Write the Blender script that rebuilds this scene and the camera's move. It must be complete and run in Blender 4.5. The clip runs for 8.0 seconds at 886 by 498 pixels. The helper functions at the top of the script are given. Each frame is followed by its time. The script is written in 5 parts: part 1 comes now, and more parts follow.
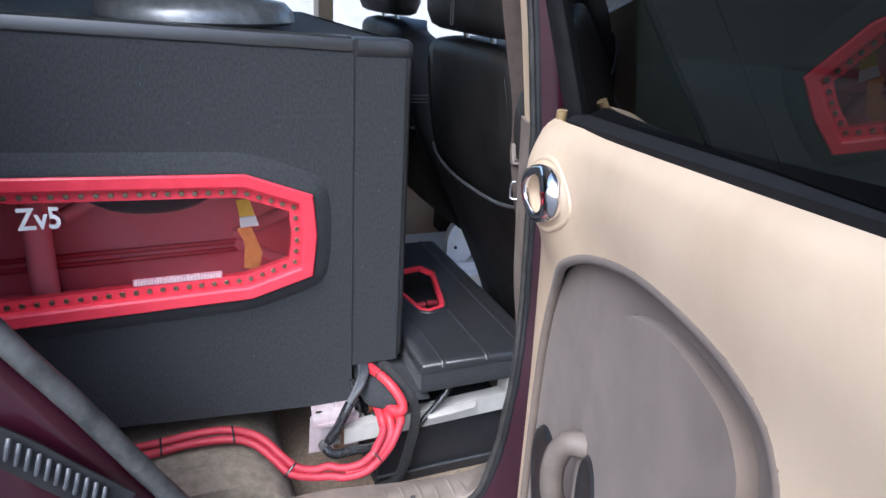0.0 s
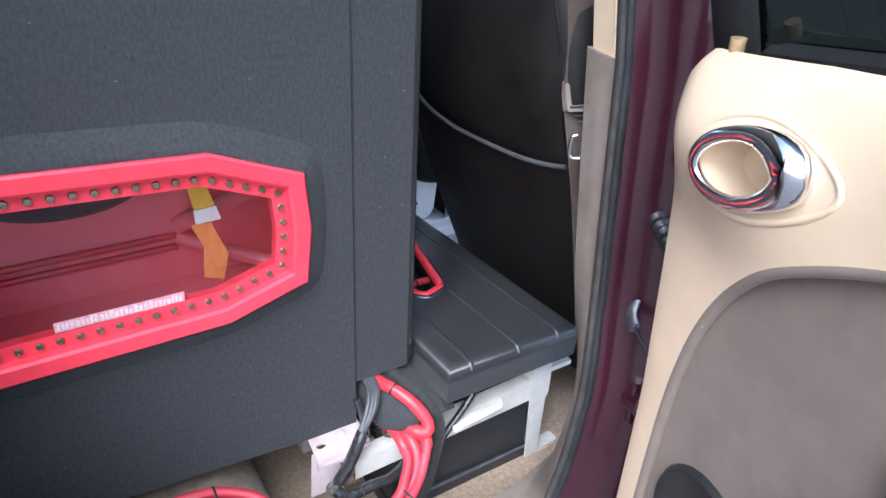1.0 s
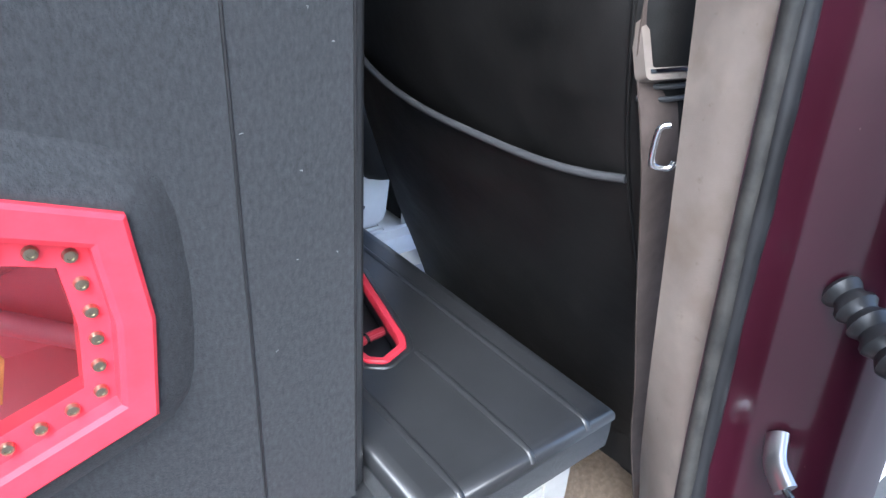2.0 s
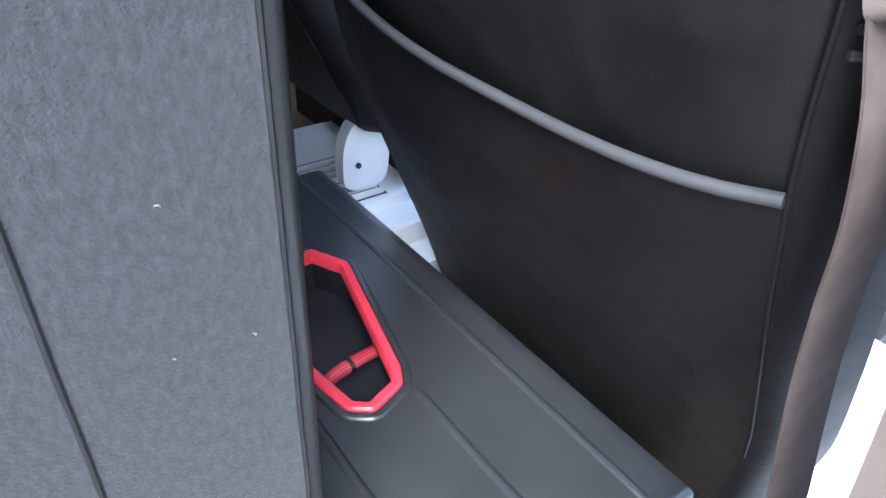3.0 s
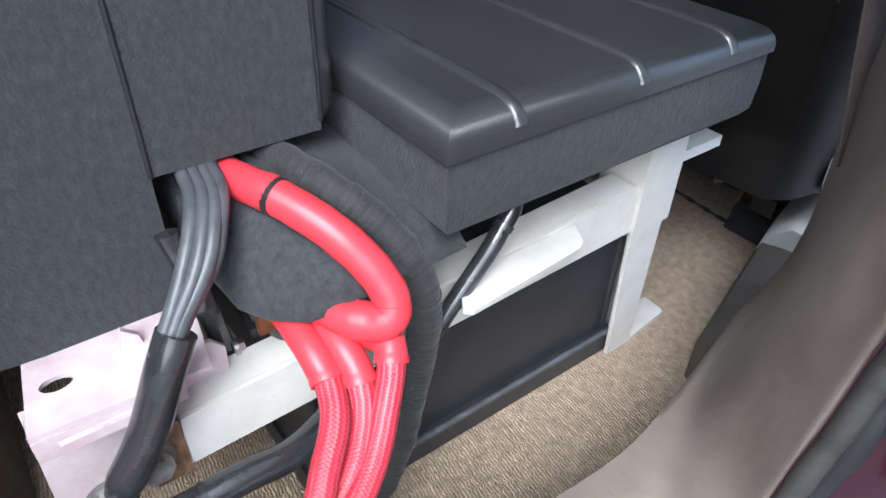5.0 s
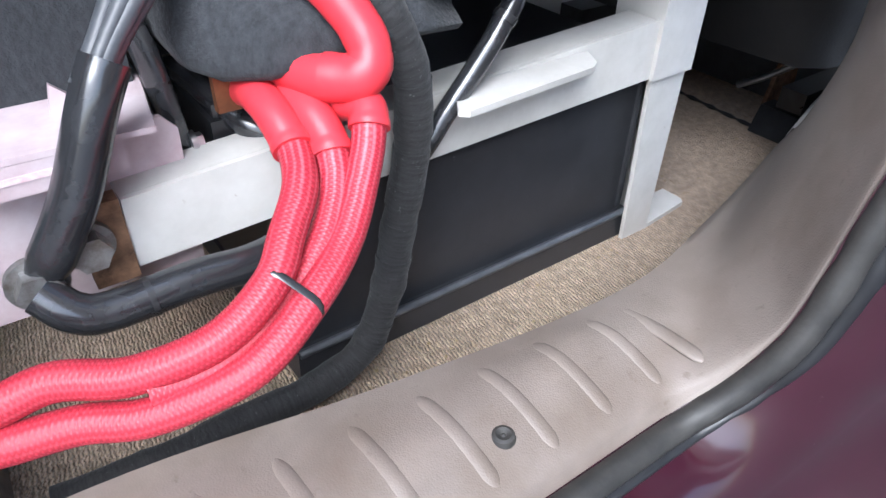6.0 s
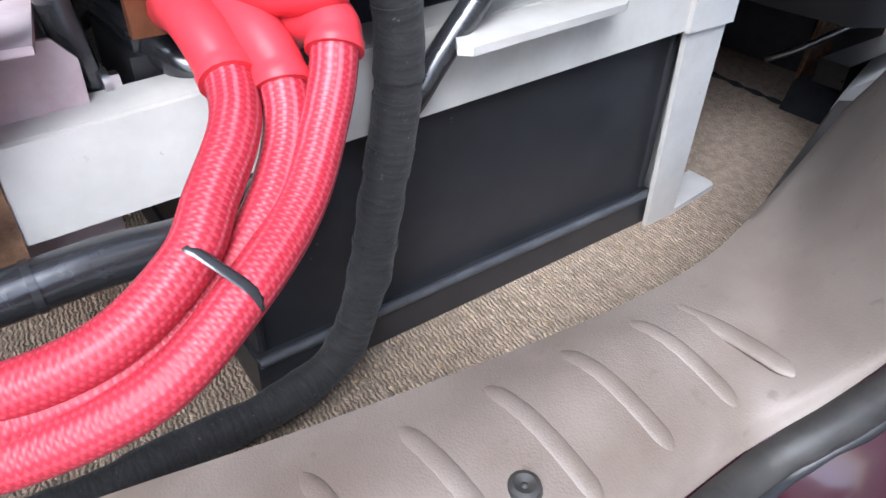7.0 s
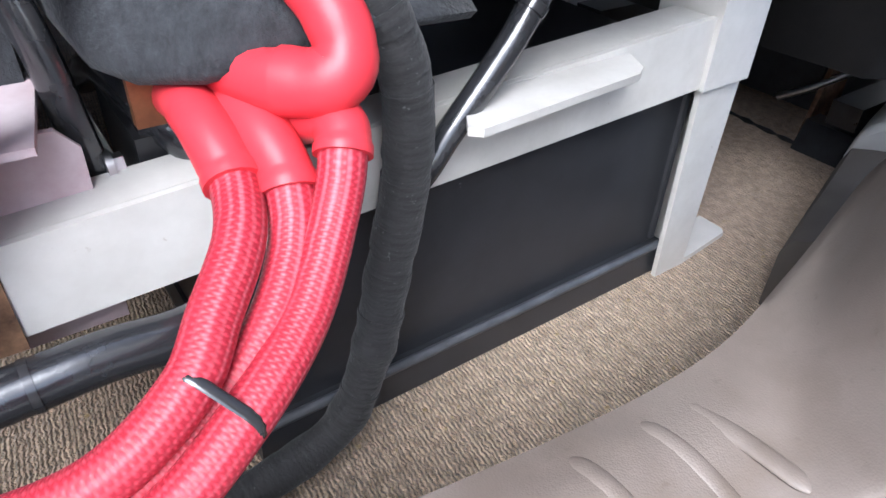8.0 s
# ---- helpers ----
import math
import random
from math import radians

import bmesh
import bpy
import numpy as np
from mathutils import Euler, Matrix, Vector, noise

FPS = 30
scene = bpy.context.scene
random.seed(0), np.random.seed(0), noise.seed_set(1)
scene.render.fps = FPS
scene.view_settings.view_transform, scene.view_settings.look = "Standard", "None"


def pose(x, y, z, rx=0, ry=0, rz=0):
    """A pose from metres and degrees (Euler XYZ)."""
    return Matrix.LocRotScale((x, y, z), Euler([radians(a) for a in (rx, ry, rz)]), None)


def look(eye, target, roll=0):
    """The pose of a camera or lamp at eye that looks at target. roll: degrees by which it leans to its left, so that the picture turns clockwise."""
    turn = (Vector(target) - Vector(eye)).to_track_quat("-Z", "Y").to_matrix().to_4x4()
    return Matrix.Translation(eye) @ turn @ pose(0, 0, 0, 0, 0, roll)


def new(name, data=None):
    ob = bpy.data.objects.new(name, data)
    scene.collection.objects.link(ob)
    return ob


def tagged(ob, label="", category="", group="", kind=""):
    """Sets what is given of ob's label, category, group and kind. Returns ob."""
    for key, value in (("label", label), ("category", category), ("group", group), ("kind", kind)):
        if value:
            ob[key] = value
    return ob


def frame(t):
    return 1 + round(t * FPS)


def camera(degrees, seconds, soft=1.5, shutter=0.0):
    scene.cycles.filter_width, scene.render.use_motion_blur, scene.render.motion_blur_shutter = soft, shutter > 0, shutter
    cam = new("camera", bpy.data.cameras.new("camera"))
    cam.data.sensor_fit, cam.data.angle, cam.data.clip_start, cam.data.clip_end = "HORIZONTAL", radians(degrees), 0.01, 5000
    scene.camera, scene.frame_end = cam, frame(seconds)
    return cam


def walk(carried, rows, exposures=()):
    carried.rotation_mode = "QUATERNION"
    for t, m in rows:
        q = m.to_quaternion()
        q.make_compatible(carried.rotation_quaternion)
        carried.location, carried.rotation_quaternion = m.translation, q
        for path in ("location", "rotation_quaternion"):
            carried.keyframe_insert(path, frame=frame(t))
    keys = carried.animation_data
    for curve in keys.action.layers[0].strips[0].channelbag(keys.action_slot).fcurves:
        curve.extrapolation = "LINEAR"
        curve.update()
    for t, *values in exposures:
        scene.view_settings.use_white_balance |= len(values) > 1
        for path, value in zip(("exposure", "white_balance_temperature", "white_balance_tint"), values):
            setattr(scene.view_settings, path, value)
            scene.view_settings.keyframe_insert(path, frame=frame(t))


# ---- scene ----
cam = camera(66.7, 8.0)
PATH = [
    (0, (-0.7157, -1.1726, 1.0720), (0.0145, 0.5411, 0.3441), 3.48),
    (0.5, (-0.7427, -1.0012, 1.0424), (0.0594, 0.6687, 0.2886), 3.16),
    (1, (-0.7935, -0.7717, 1.0177), (0.2190, 0.6985, 0.1157), 2.99),
    (1.5, (-0.7425, -0.5755, 0.9732), (0.4007, 0.7895, 0.0622), 3.53),
    (1.7, (-0.6709, -0.5018, 0.9421), (0.4713, 0.8666, 0.0348), 3.99),
    (2.8, (-0.3897, -0.1997, 0.8117), (0.6336, 1.0706, -0.3456), 3.08),
    (3, (-0.3878, -0.1884, 0.8289), (0.6309, 1.0984, -0.3142), 3.60),
    (3.5, (-0.3813, -0.1675, 0.8448), (0.6322, 1.1179, -0.3043), 4.21),
    (4, (-0.3879, -0.2044, 0.7446), (0.5871, 1.0553, -0.4647), 2.87),
    (4.5, (-0.4318, -0.2448, 0.5858), (0.5518, 1.0140, -0.6176), 1.93),
    (5, (-0.4502, -0.2817, 0.4887), (0.5143, 0.9866, -0.7202), 1.61),
    (5.2, (-0.4400, -0.2812, 0.4737), (0.4795, 0.9722, -0.7846), 2.63),
    (6.3, (-0.4575, -0.3169, 0.3172), (0.4983, 0.9874, -0.8598), 0.97),
    (6.5, (-0.4468, -0.3037, 0.3037), (0.5121, 0.9943, -0.8776), 1.23),
    (7, (-0.4159, -0.2584, 0.2947), (0.5461, 1.0321, -0.8924), 1.55),
    (7.5, (-0.4046, -0.2365, 0.2971), (0.5531, 1.0570, -0.8902), 1.69),
    (8, (-0.4028, -0.2363, 0.3196), (0.5504, 1.0639, -0.8640), 2.21),
]
walk(cam, [(t, look(eye, target, roll)) for t, eye, target, roll in PATH],
     exposures=[(0.0, 1.05, 5450, 9), (1.0, 1.4, 5400, 8), (1.7, 1.65, 5350, 6), (3.0, 2.45, 5300, 5), (3.6, 2.35, 5300, 4), (4.6, 1.5, 5500, 4), (5.2, 1.35, 5500, 5), (6.3, 1.3, 5400, 8), (8.0, 1.25, 5500, 9)])

# ---- light ----
world = bpy.data.worlds.new("overcast_sky")
scene.world = world
world.use_nodes = True
wn = world.node_tree.nodes
sky = wn.new("ShaderNodeTexSky")
sky.sky_type, sky.sun_disc = "NISHITA", False
sky.sun_elevation, sky.sun_rotation = radians(49), radians(225)
sky.air_density, sky.dust_density, sky.ozone_density = 1.0, 4.0, 1.0
world.node_tree.links.new(sky.outputs[0], wn["Background"].inputs[0])
wn["Background"].inputs[1].default_value = 0.19
sun = new("sun", bpy.data.lights.new("sun", "SUN"))
sun.data.energy, sun.data.angle, sun.data.color = 1.8, radians(40), (1.0, 0.975, 0.94)
sun.matrix_world = look((-2.28, -2.28, 4.1), (0, 0, 0.4))


# ---- materials ----
def mat(name, base, rough=0.5, metal=0.0, **more):
    """A principled material with its nodes at hand."""
    m = bpy.data.materials.new(name)
    m.use_nodes = True
    b = m.node_tree.nodes["Principled BSDF"]
    b.inputs["Base Color"].default_value = (*base, 1)
    b.inputs["Roughness"].default_value = rough
    b.inputs["Metallic"].default_value = metal
    for key, value in more.items():
        b.inputs[key.replace("_", " ")].default_value = value
    return m


def mottle(m, scale, dark, light, detail=6, coords="Object", stretch=(1, 1, 1), rough=None):
    """Colour that varies between two tints."""
    n, l = m.node_tree.nodes, m.node_tree.links
    tc, mp, no, ra = n.new("ShaderNodeTexCoord"), n.new("ShaderNodeMapping"), n.new("ShaderNodeTexNoise"), n.new("ShaderNodeValToRGB")
    mp.inputs["Scale"].default_value = stretch
    no.inputs["Scale"].default_value, no.inputs["Detail"].default_value = scale, detail
    no.inputs["Roughness"].default_value = 0.65
    ra.color_ramp.elements[0].position, ra.color_ramp.elements[1].position = 0.32, 0.68
    ra.color_ramp.elements[0].color, ra.color_ramp.elements[1].color = (*dark, 1), (*light, 1)
    l.new(tc.outputs[coords], mp.inputs[0]), l.new(mp.outputs[0], no.inputs["Vector"])
    l.new(no.outputs[0], ra.inputs[0]), l.new(ra.outputs[0], n["Principled BSDF"].inputs["Base Color"])
    if rough:
        mr = n.new("ShaderNodeMapRange")
        mr.inputs["To Min"].default_value, mr.inputs["To Max"].default_value = rough
        l.new(no.outputs[0], mr.inputs[0]), l.new(mr.outputs[0], n["Principled BSDF"].inputs["Roughness"])
    return m


def relief(m, scale, strength, depth=0.002, kind="noise", coords="Object", stretch=(1, 1, 1), detail=4, turn=(0, 0, 0), warp=2.0):
    """Bump; a second call lies on top of the first."""
    n, l = m.node_tree.nodes, m.node_tree.links
    tc, mp, bu = n.new("ShaderNodeTexCoord"), n.new("ShaderNodeMapping"), n.new("ShaderNodeBump")
    mp.inputs["Scale"].default_value, mp.inputs["Rotation"].default_value = stretch, turn
    if kind == "noise":
        tx = n.new("ShaderNodeTexNoise")
        tx.inputs["Detail"].default_value = detail
    elif kind == "cells":
        tx = n.new("ShaderNodeTexVoronoi")
    else:
        tx = n.new("ShaderNodeTexWave")
        tx.inputs["Distortion"].default_value, tx.inputs["Detail"].default_value = warp, 2
        tx.inputs["Detail Scale"].default_value = 2.0
    tx.inputs["Scale"].default_value = scale
    bu.inputs["Strength"].default_value, bu.inputs["Distance"].default_value = strength, depth
    l.new(tc.outputs[coords], mp.inputs[0]), l.new(mp.outputs[0], tx.inputs["Vector"]), l.new(tx.outputs[0], bu.inputs["Height"])
    p = n["Principled BSDF"].inputs["Normal"]
    if p.is_linked:
        l.new(p.links[0].from_socket, bu.inputs["Normal"])
    l.new(bu.outputs[0], p)
    return m


def over(m, texture, low, high, tint, share):
    """Lays a second colour on the base colour where a texture is high."""
    n, l = m.node_tree.nodes, m.node_tree.links
    base, mr, mx = n["Principled BSDF"].inputs["Base Color"], n.new("ShaderNodeMapRange"), n.new("ShaderNodeMix")
    mr.inputs["From Min"].default_value, mr.inputs["From Max"].default_value, mr.inputs["To Max"].default_value = low, high, share
    mx.data_type = "RGBA"
    mx.inputs[7].default_value = (*tint, 1)
    l.new(texture.outputs[0], mr.inputs[0]), l.new(mr.outputs[0], mx.inputs[0])
    l.new(base.links[0].from_socket, mx.inputs[6]), l.new(mx.outputs[2], base)
    return m


def specks(m, scale, tint, low=0.68, high=0.74, share=0.7, coords="Object"):
    """Dirt and scuffs with a shape of their own."""
    n, l = m.node_tree.nodes, m.node_tree.links
    tc, no = n.new("ShaderNodeTexCoord"), n.new("ShaderNodeTexNoise")
    no.inputs["Scale"].default_value, no.inputs["Detail"].default_value = scale, 5
    l.new(tc.outputs[coords], no.inputs["Vector"])
    return over(m, no, low, high, tint, share)


def pile_rows(m, scale, turn, tint, share, warp=4.0):
    """Rows of loops, with the shade in the gaps between them put into the colour."""
    n, l = m.node_tree.nodes, m.node_tree.links
    tc, mp, wv = n.new("ShaderNodeTexCoord"), n.new("ShaderNodeMapping"), n.new("ShaderNodeTexWave")
    mp.inputs["Rotation"].default_value = (0, 0, turn)
    wv.inputs["Scale"].default_value, wv.inputs["Distortion"].default_value = scale, warp
    wv.inputs["Detail"].default_value, wv.inputs["Detail Scale"].default_value = 3, 2.5
    l.new(tc.outputs["Object"], mp.inputs[0]), l.new(mp.outputs[0], wv.inputs["Vector"])
    return over(m, wv, 0.45, 0.95, tint, share)


def clear(name, tint, ior=1.45, rough=0.0):
    """A thin clear sheet: light goes straight through, tinted, and the surface mirrors by Fresnel."""
    m = bpy.data.materials.new(name)
    m.use_nodes = True
    n, l = m.node_tree.nodes, m.node_tree.links
    n.remove(n["Principled BSDF"])
    tr, gl, fr, mx = n.new("ShaderNodeBsdfTransparent"), n.new("ShaderNodeBsdfGlossy"), n.new("ShaderNodeFresnel"), n.new("ShaderNodeMixShader")
    tr.inputs[0].default_value = (*tint, 1)
    gl.inputs["Roughness"].default_value, fr.inputs[0].default_value = rough, ior
    l.new(fr.outputs[0], mx.inputs[0]), l.new(tr.outputs[0], mx.inputs[1]), l.new(gl.outputs[0], mx.inputs[2])
    l.new(mx.outputs[0], n["Material Output"].inputs[0])
    return m


BOX_CARPET = relief(relief(mottle(mat("box_carpet", (0.026, 0.0275, 0.03), 0.95, Sheen_Weight=0.08, Sheen_Roughness=0.4), 260, (0.019, 0.0205, 0.0232), (0.041, 0.0437, 0.049), stretch=(1, 1, 0.5)), 520, 0.6, 0.0016), 60, 0.2, 0.003)
VINYL = relief(mottle(mat("black_vinyl", (0.029, 0.0294, 0.0315), 0.35, Specular_IOR_Level=0.9), 25, (0.0255, 0.026, 0.028), (0.033, 0.0338, 0.0362), rough=(0.28, 0.37)), 900, 0.18, 0.0006, "cells")
LEATHER = relief(relief(mottle(mat("black_leatherette", (0.0095, 0.009, 0.0088), 0.5, Specular_IOR_Level=0.32), 14, (0.0065, 0.0062, 0.006), (0.0135, 0.0123, 0.0116), rough=(0.42, 0.6)), 700, 0.2, 0.0006, "cells"), 9, 0.35, 0.014)
PIPING = mat("grey_piping", (0.055, 0.055, 0.058), 0.45)
RED_GLOSS = mottle(mat("red_painted_trim", (0.75, 0.045, 0.075), 0.35), 40, (0.70, 0.04, 0.065), (0.80, 0.055, 0.09))
RED_IN = mottle(mat("red_paint_inside", (0.96, 0.22, 0.27), 0.4), 12, (0.95, 0.19, 0.235), (0.97, 0.25, 0.3))
ACRYLIC = clear("clear_acrylic", (1.0, 0.97, 0.97), 1.45)
TINT = clear("tinted_window_glass", (0.01, 0.013, 0.012), 1.5)
BOLT = mat("bronzed_bolt", (0.34, 0.3, 0.22), 0.28, 0.9)
STEEL = relief(mat("bright_steel", (0.62, 0.62, 0.63), 0.28, 1.0), 60, 0.1, 0.001)
DULL_STEEL = relief(mottle(mat("dull_zinc_steel", (0.33, 0.33, 0.32), 0.42, 0.85), 120, (0.2, 0.18, 0.15), (0.42, 0.42, 0.42)), 200, 0.25, 0.001)
CHROME = mat("chrome", (0.86, 0.86, 0.88), 0.06, 1.0)
FLUFF = mat("grey_fluff", (0.17, 0.17, 0.18), 0.9)
WORN_STRIP = mottle(mat("worn_pale_strip", (0.55, 0.3, 0.33), 0.5), 170, (0.45, 0.15, 0.19), (0.64, 0.42, 0.45))
FAINT_DECAL = mottle(mat("worn_pink_decal", (0.66, 0.5, 0.52), 0.5), 150, (0.56, 0.36, 0.39), (0.74, 0.62, 0.63))
DECAL = mat("white_decal", (0.82, 0.80, 0.80), 0.5)
BEIGE = relief(mottle(mat("beige_vinyl", (0.62, 0.48, 0.33), 0.5), 7, (0.58, 0.445, 0.305), (0.66, 0.515, 0.36)), 800, 0.15, 0.0005, "cells")
BROWN_CLOTH = relief(mottle(mat("brown_cloth", (0.155, 0.118, 0.095), 0.9, Sheen_Weight=0.1), 10, (0.13, 0.098, 0.078), (0.18, 0.138, 0.112), detail=9), 900, 0.3, 0.0008)
WEBBING = relief(mottle(mat("brown_webbing", (0.083, 0.064, 0.056), 0.95, Specular_IOR_Level=0.2), 40, (0.068, 0.052, 0.045), (0.098, 0.076, 0.067)), 210, 0.08, 0.0006, "wave", turn=(0, 1.57, 0), warp=0.3)
SEAL = relief(mottle(mat("dusty_door_seal", (0.028, 0.027, 0.026), 0.55), 34, (0.013, 0.013, 0.0128), (0.05, 0.047, 0.043)), 160, 0.3, 0.0015)
PALE_PLASTIC = relief(mottle(mat("pale_grey_plastic", (0.7, 0.7, 0.69), 0.45), 14, (0.64, 0.64, 0.63), (0.74, 0.74, 0.73)), 900, 0.12, 0.0005, "cells")
GREASY = mottle(mat("greasy_black_steel", (0.02, 0.021, 0.023), 0.28), 35, (0.012, 0.012, 0.013), (0.035, 0.036, 0.04), rough=(0.2, 0.45))
BROWN_PLASTIC = relief(relief(mottle(mat("taupe_plastic", (0.2, 0.165, 0.142), 0.5), 7, (0.155, 0.125, 0.105), (0.225, 0.19, 0.165), detail=9, rough=(0.42, 0.62)), 1100, 0.2, 0.0005, "cells"), 35, 0.1, 0.003)
SHADED_TRIM = relief(mottle(mat("shaded_taupe_trim", (0.075, 0.066, 0.058), 0.65), 12, (0.06, 0.053, 0.047), (0.09, 0.08, 0.07)), 900, 0.2, 0.0005, "cells")
RUBBER = relief(mottle(mat("black_rubber", (0.05, 0.051, 0.053), 0.48), 30, (0.03, 0.031, 0.032), (0.095, 0.096, 0.096)), 90, 0.25, 0.002)
MAROON = mottle(mat("maroon_paint", (0.026, 0.0035, 0.009), 0.3, 0.0, Coat_Weight=0.9, Coat_Roughness=0.09, Specular_IOR_Level=0.4), 5, (0.021, 0.0028, 0.007), (0.034, 0.0048, 0.0125))
TAN_CARPET = relief(relief(mottle(mat("tan_loop_carpet", (0.45, 0.37, 0.27), 0.95, Sheen_Weight=0.2), 110, (0.34, 0.24, 0.155), (0.66, 0.495, 0.35)), 108, 0.95, 0.0026, "wave", turn=(0, 0, 0.1), warp=6.0), 380, 0.5, 0.0016)
PALE_CARPET = relief(mottle(mat("grey_tan_carpet", (0.24, 0.2, 0.15), 0.95, Sheen_Weight=0.1), 45, (0.17, 0.14, 0.1), (0.3, 0.25, 0.19)), 330, 0.5, 0.003)
WHITE_STEEL = relief(mottle(mat("white_painted_steel", (0.52, 0.505, 0.475), 0.42), 30, (0.47, 0.455, 0.425), (0.56, 0.545, 0.515)), 120, 0.1, 0.0015)
PINK_STEEL = relief(mottle(mat("primer_pink_steel", (0.60, 0.50, 0.52), 0.5), 28, (0.42, 0.32, 0.335), (0.56, 0.49, 0.51)), 60, 0.15, 0.002)
RUST = relief(mottle(mat("rusted_steel", (0.16, 0.08, 0.04), 0.8, 0.2), 90, (0.07, 0.035, 0.02), (0.28, 0.16, 0.09)), 160, 0.5, 0.002)
BATTERY = relief(mottle(mat("black_battery_case", (0.02, 0.021, 0.024), 0.42), 40, (0.017, 0.018, 0.021), (0.028, 0.029, 0.033), rough=(0.36, 0.5)), 1200, 0.15, 0.0005, "cells")
BLACK_PLASTIC = mottle(mat("black_plastic", (0.015, 0.015, 0.016), 0.4), 30, (0.01, 0.01, 0.011), (0.022, 0.022, 0.024))
COPPER = mottle(mat("tarnished_copper", (0.22, 0.08, 0.035), 0.5, 0.6), 60, (0.13, 0.05, 0.025), (0.28, 0.11, 0.05))
SHRINK_RED = relief(mat("red_heat_shrink", (0.64, 0.04, 0.056), 0.4), 90, 0.15, 0.002)
SHRINK_BLACK = relief(mottle(mat("black_heat_shrink", (0.02, 0.021, 0.023), 0.2, Specular_IOR_Level=0.9), 60, (0.016, 0.016, 0.018), (0.03, 0.031, 0.034)), 60, 0.2, 0.002)
GREY_WIRE = relief(mottle(mat("grey_wire_sheath", (0.06, 0.065, 0.072), 0.42), 60, (0.045, 0.048, 0.054), (0.085, 0.09, 0.1)), 60, 0.2, 0.002)
TIE = mat("black_nylon_tie", (0.03, 0.03, 0.032), 0.14, Specular_IOR_Level=0.8)
CONSOLE = relief(mottle(mat("light_grey_console", (0.55, 0.54, 0.52), 0.45), 12, (0.5, 0.49, 0.47), (0.6, 0.59, 0.57)), 900, 0.15, 0.0005, "cells")
ORANGE_TAG = mottle(mat("orange_cloth", (0.75, 0.24, 0.06), 0.8), 60, (0.66, 0.19, 0.05), (0.8, 0.28, 0.08))
YELLOW_TAG = mottle(mat("yellow_cloth", (0.8, 0.5, 0.04), 0.8), 60, (0.74, 0.44, 0.03), (0.84, 0.55, 0.06))
YELLOWED = mottle(mat("yellowed_plastic", (0.36, 0.26, 0.13), 0.35), 60, (0.3, 0.21, 0.1), (0.42, 0.31, 0.17))
MATTE_BLACK = mottle(mat("matte_black_trim", (0.01, 0.01, 0.011), 0.75, Specular_IOR_Level=0.2), 30, (0.008, 0.008, 0.009), (0.014, 0.014, 0.015))
HEADLINER = mottle(mat("pale_headliner", (0.6, 0.56, 0.49), 0.95), 60, (0.56, 0.52, 0.45), (0.64, 0.6, 0.53))
CONE = mottle(mat("speaker_cone", (0.03, 0.032, 0.035), 0.5), 50, (0.025, 0.026, 0.028), (0.045, 0.046, 0.05))
BASKET = relief(mottle(mat("grey_cast_basket", (0.20, 0.21, 0.22), 0.35, 0.5), 50, (0.16, 0.165, 0.17), (0.26, 0.27, 0.28)), 200, 0.15, 0.001)
DARK_GROUND = relief(mottle(mat("dark_ground", (0.085, 0.085, 0.088), 0.9), 3, (0.07, 0.07, 0.072), (0.1, 0.1, 0.104), detail=10), 60, 0.3, 0.004)
RENDERED_WALL = relief(mottle(mat("rendered_wall", (0.5, 0.49, 0.46), 0.9), 2, (0.44, 0.43, 0.40), (0.56, 0.55, 0.52)), 80, 0.2, 0.003)

pile_rows(TAN_CARPET, 108, 0.1, (0.13, 0.092, 0.056), 0.65, 6.5)
specks(TAN_CARPET, 260, (0.75, 0.6, 0.38), 0.72, 0.76, 0.8)
specks(BROWN_PLASTIC, 130, (0.1, 0.075, 0.055), 0.66, 0.76, 0.5)
specks(BROWN_PLASTIC, 16, (0.3, 0.25, 0.21), 0.55, 0.8, 0.6)
specks(BROWN_PLASTIC, 24, (0.12, 0.09, 0.065), 0.5, 0.72, 0.55)
specks(BATTERY, 210, (0.2, 0.2, 0.21), 0.74, 0.78, 0.6)
specks(WHITE_STEEL, 150, (0.22, 0.16, 0.1), 0.72, 0.78, 0.6)
specks(MAROON, 180, (0.2, 0.15, 0.14), 0.73, 0.8, 0.4)
specks(BEIGE, 9, (0.5, 0.37, 0.24), 0.55, 0.85, 0.5)
specks(VINYL, 300, (0.16, 0.16, 0.16), 0.76, 0.8, 0.5)


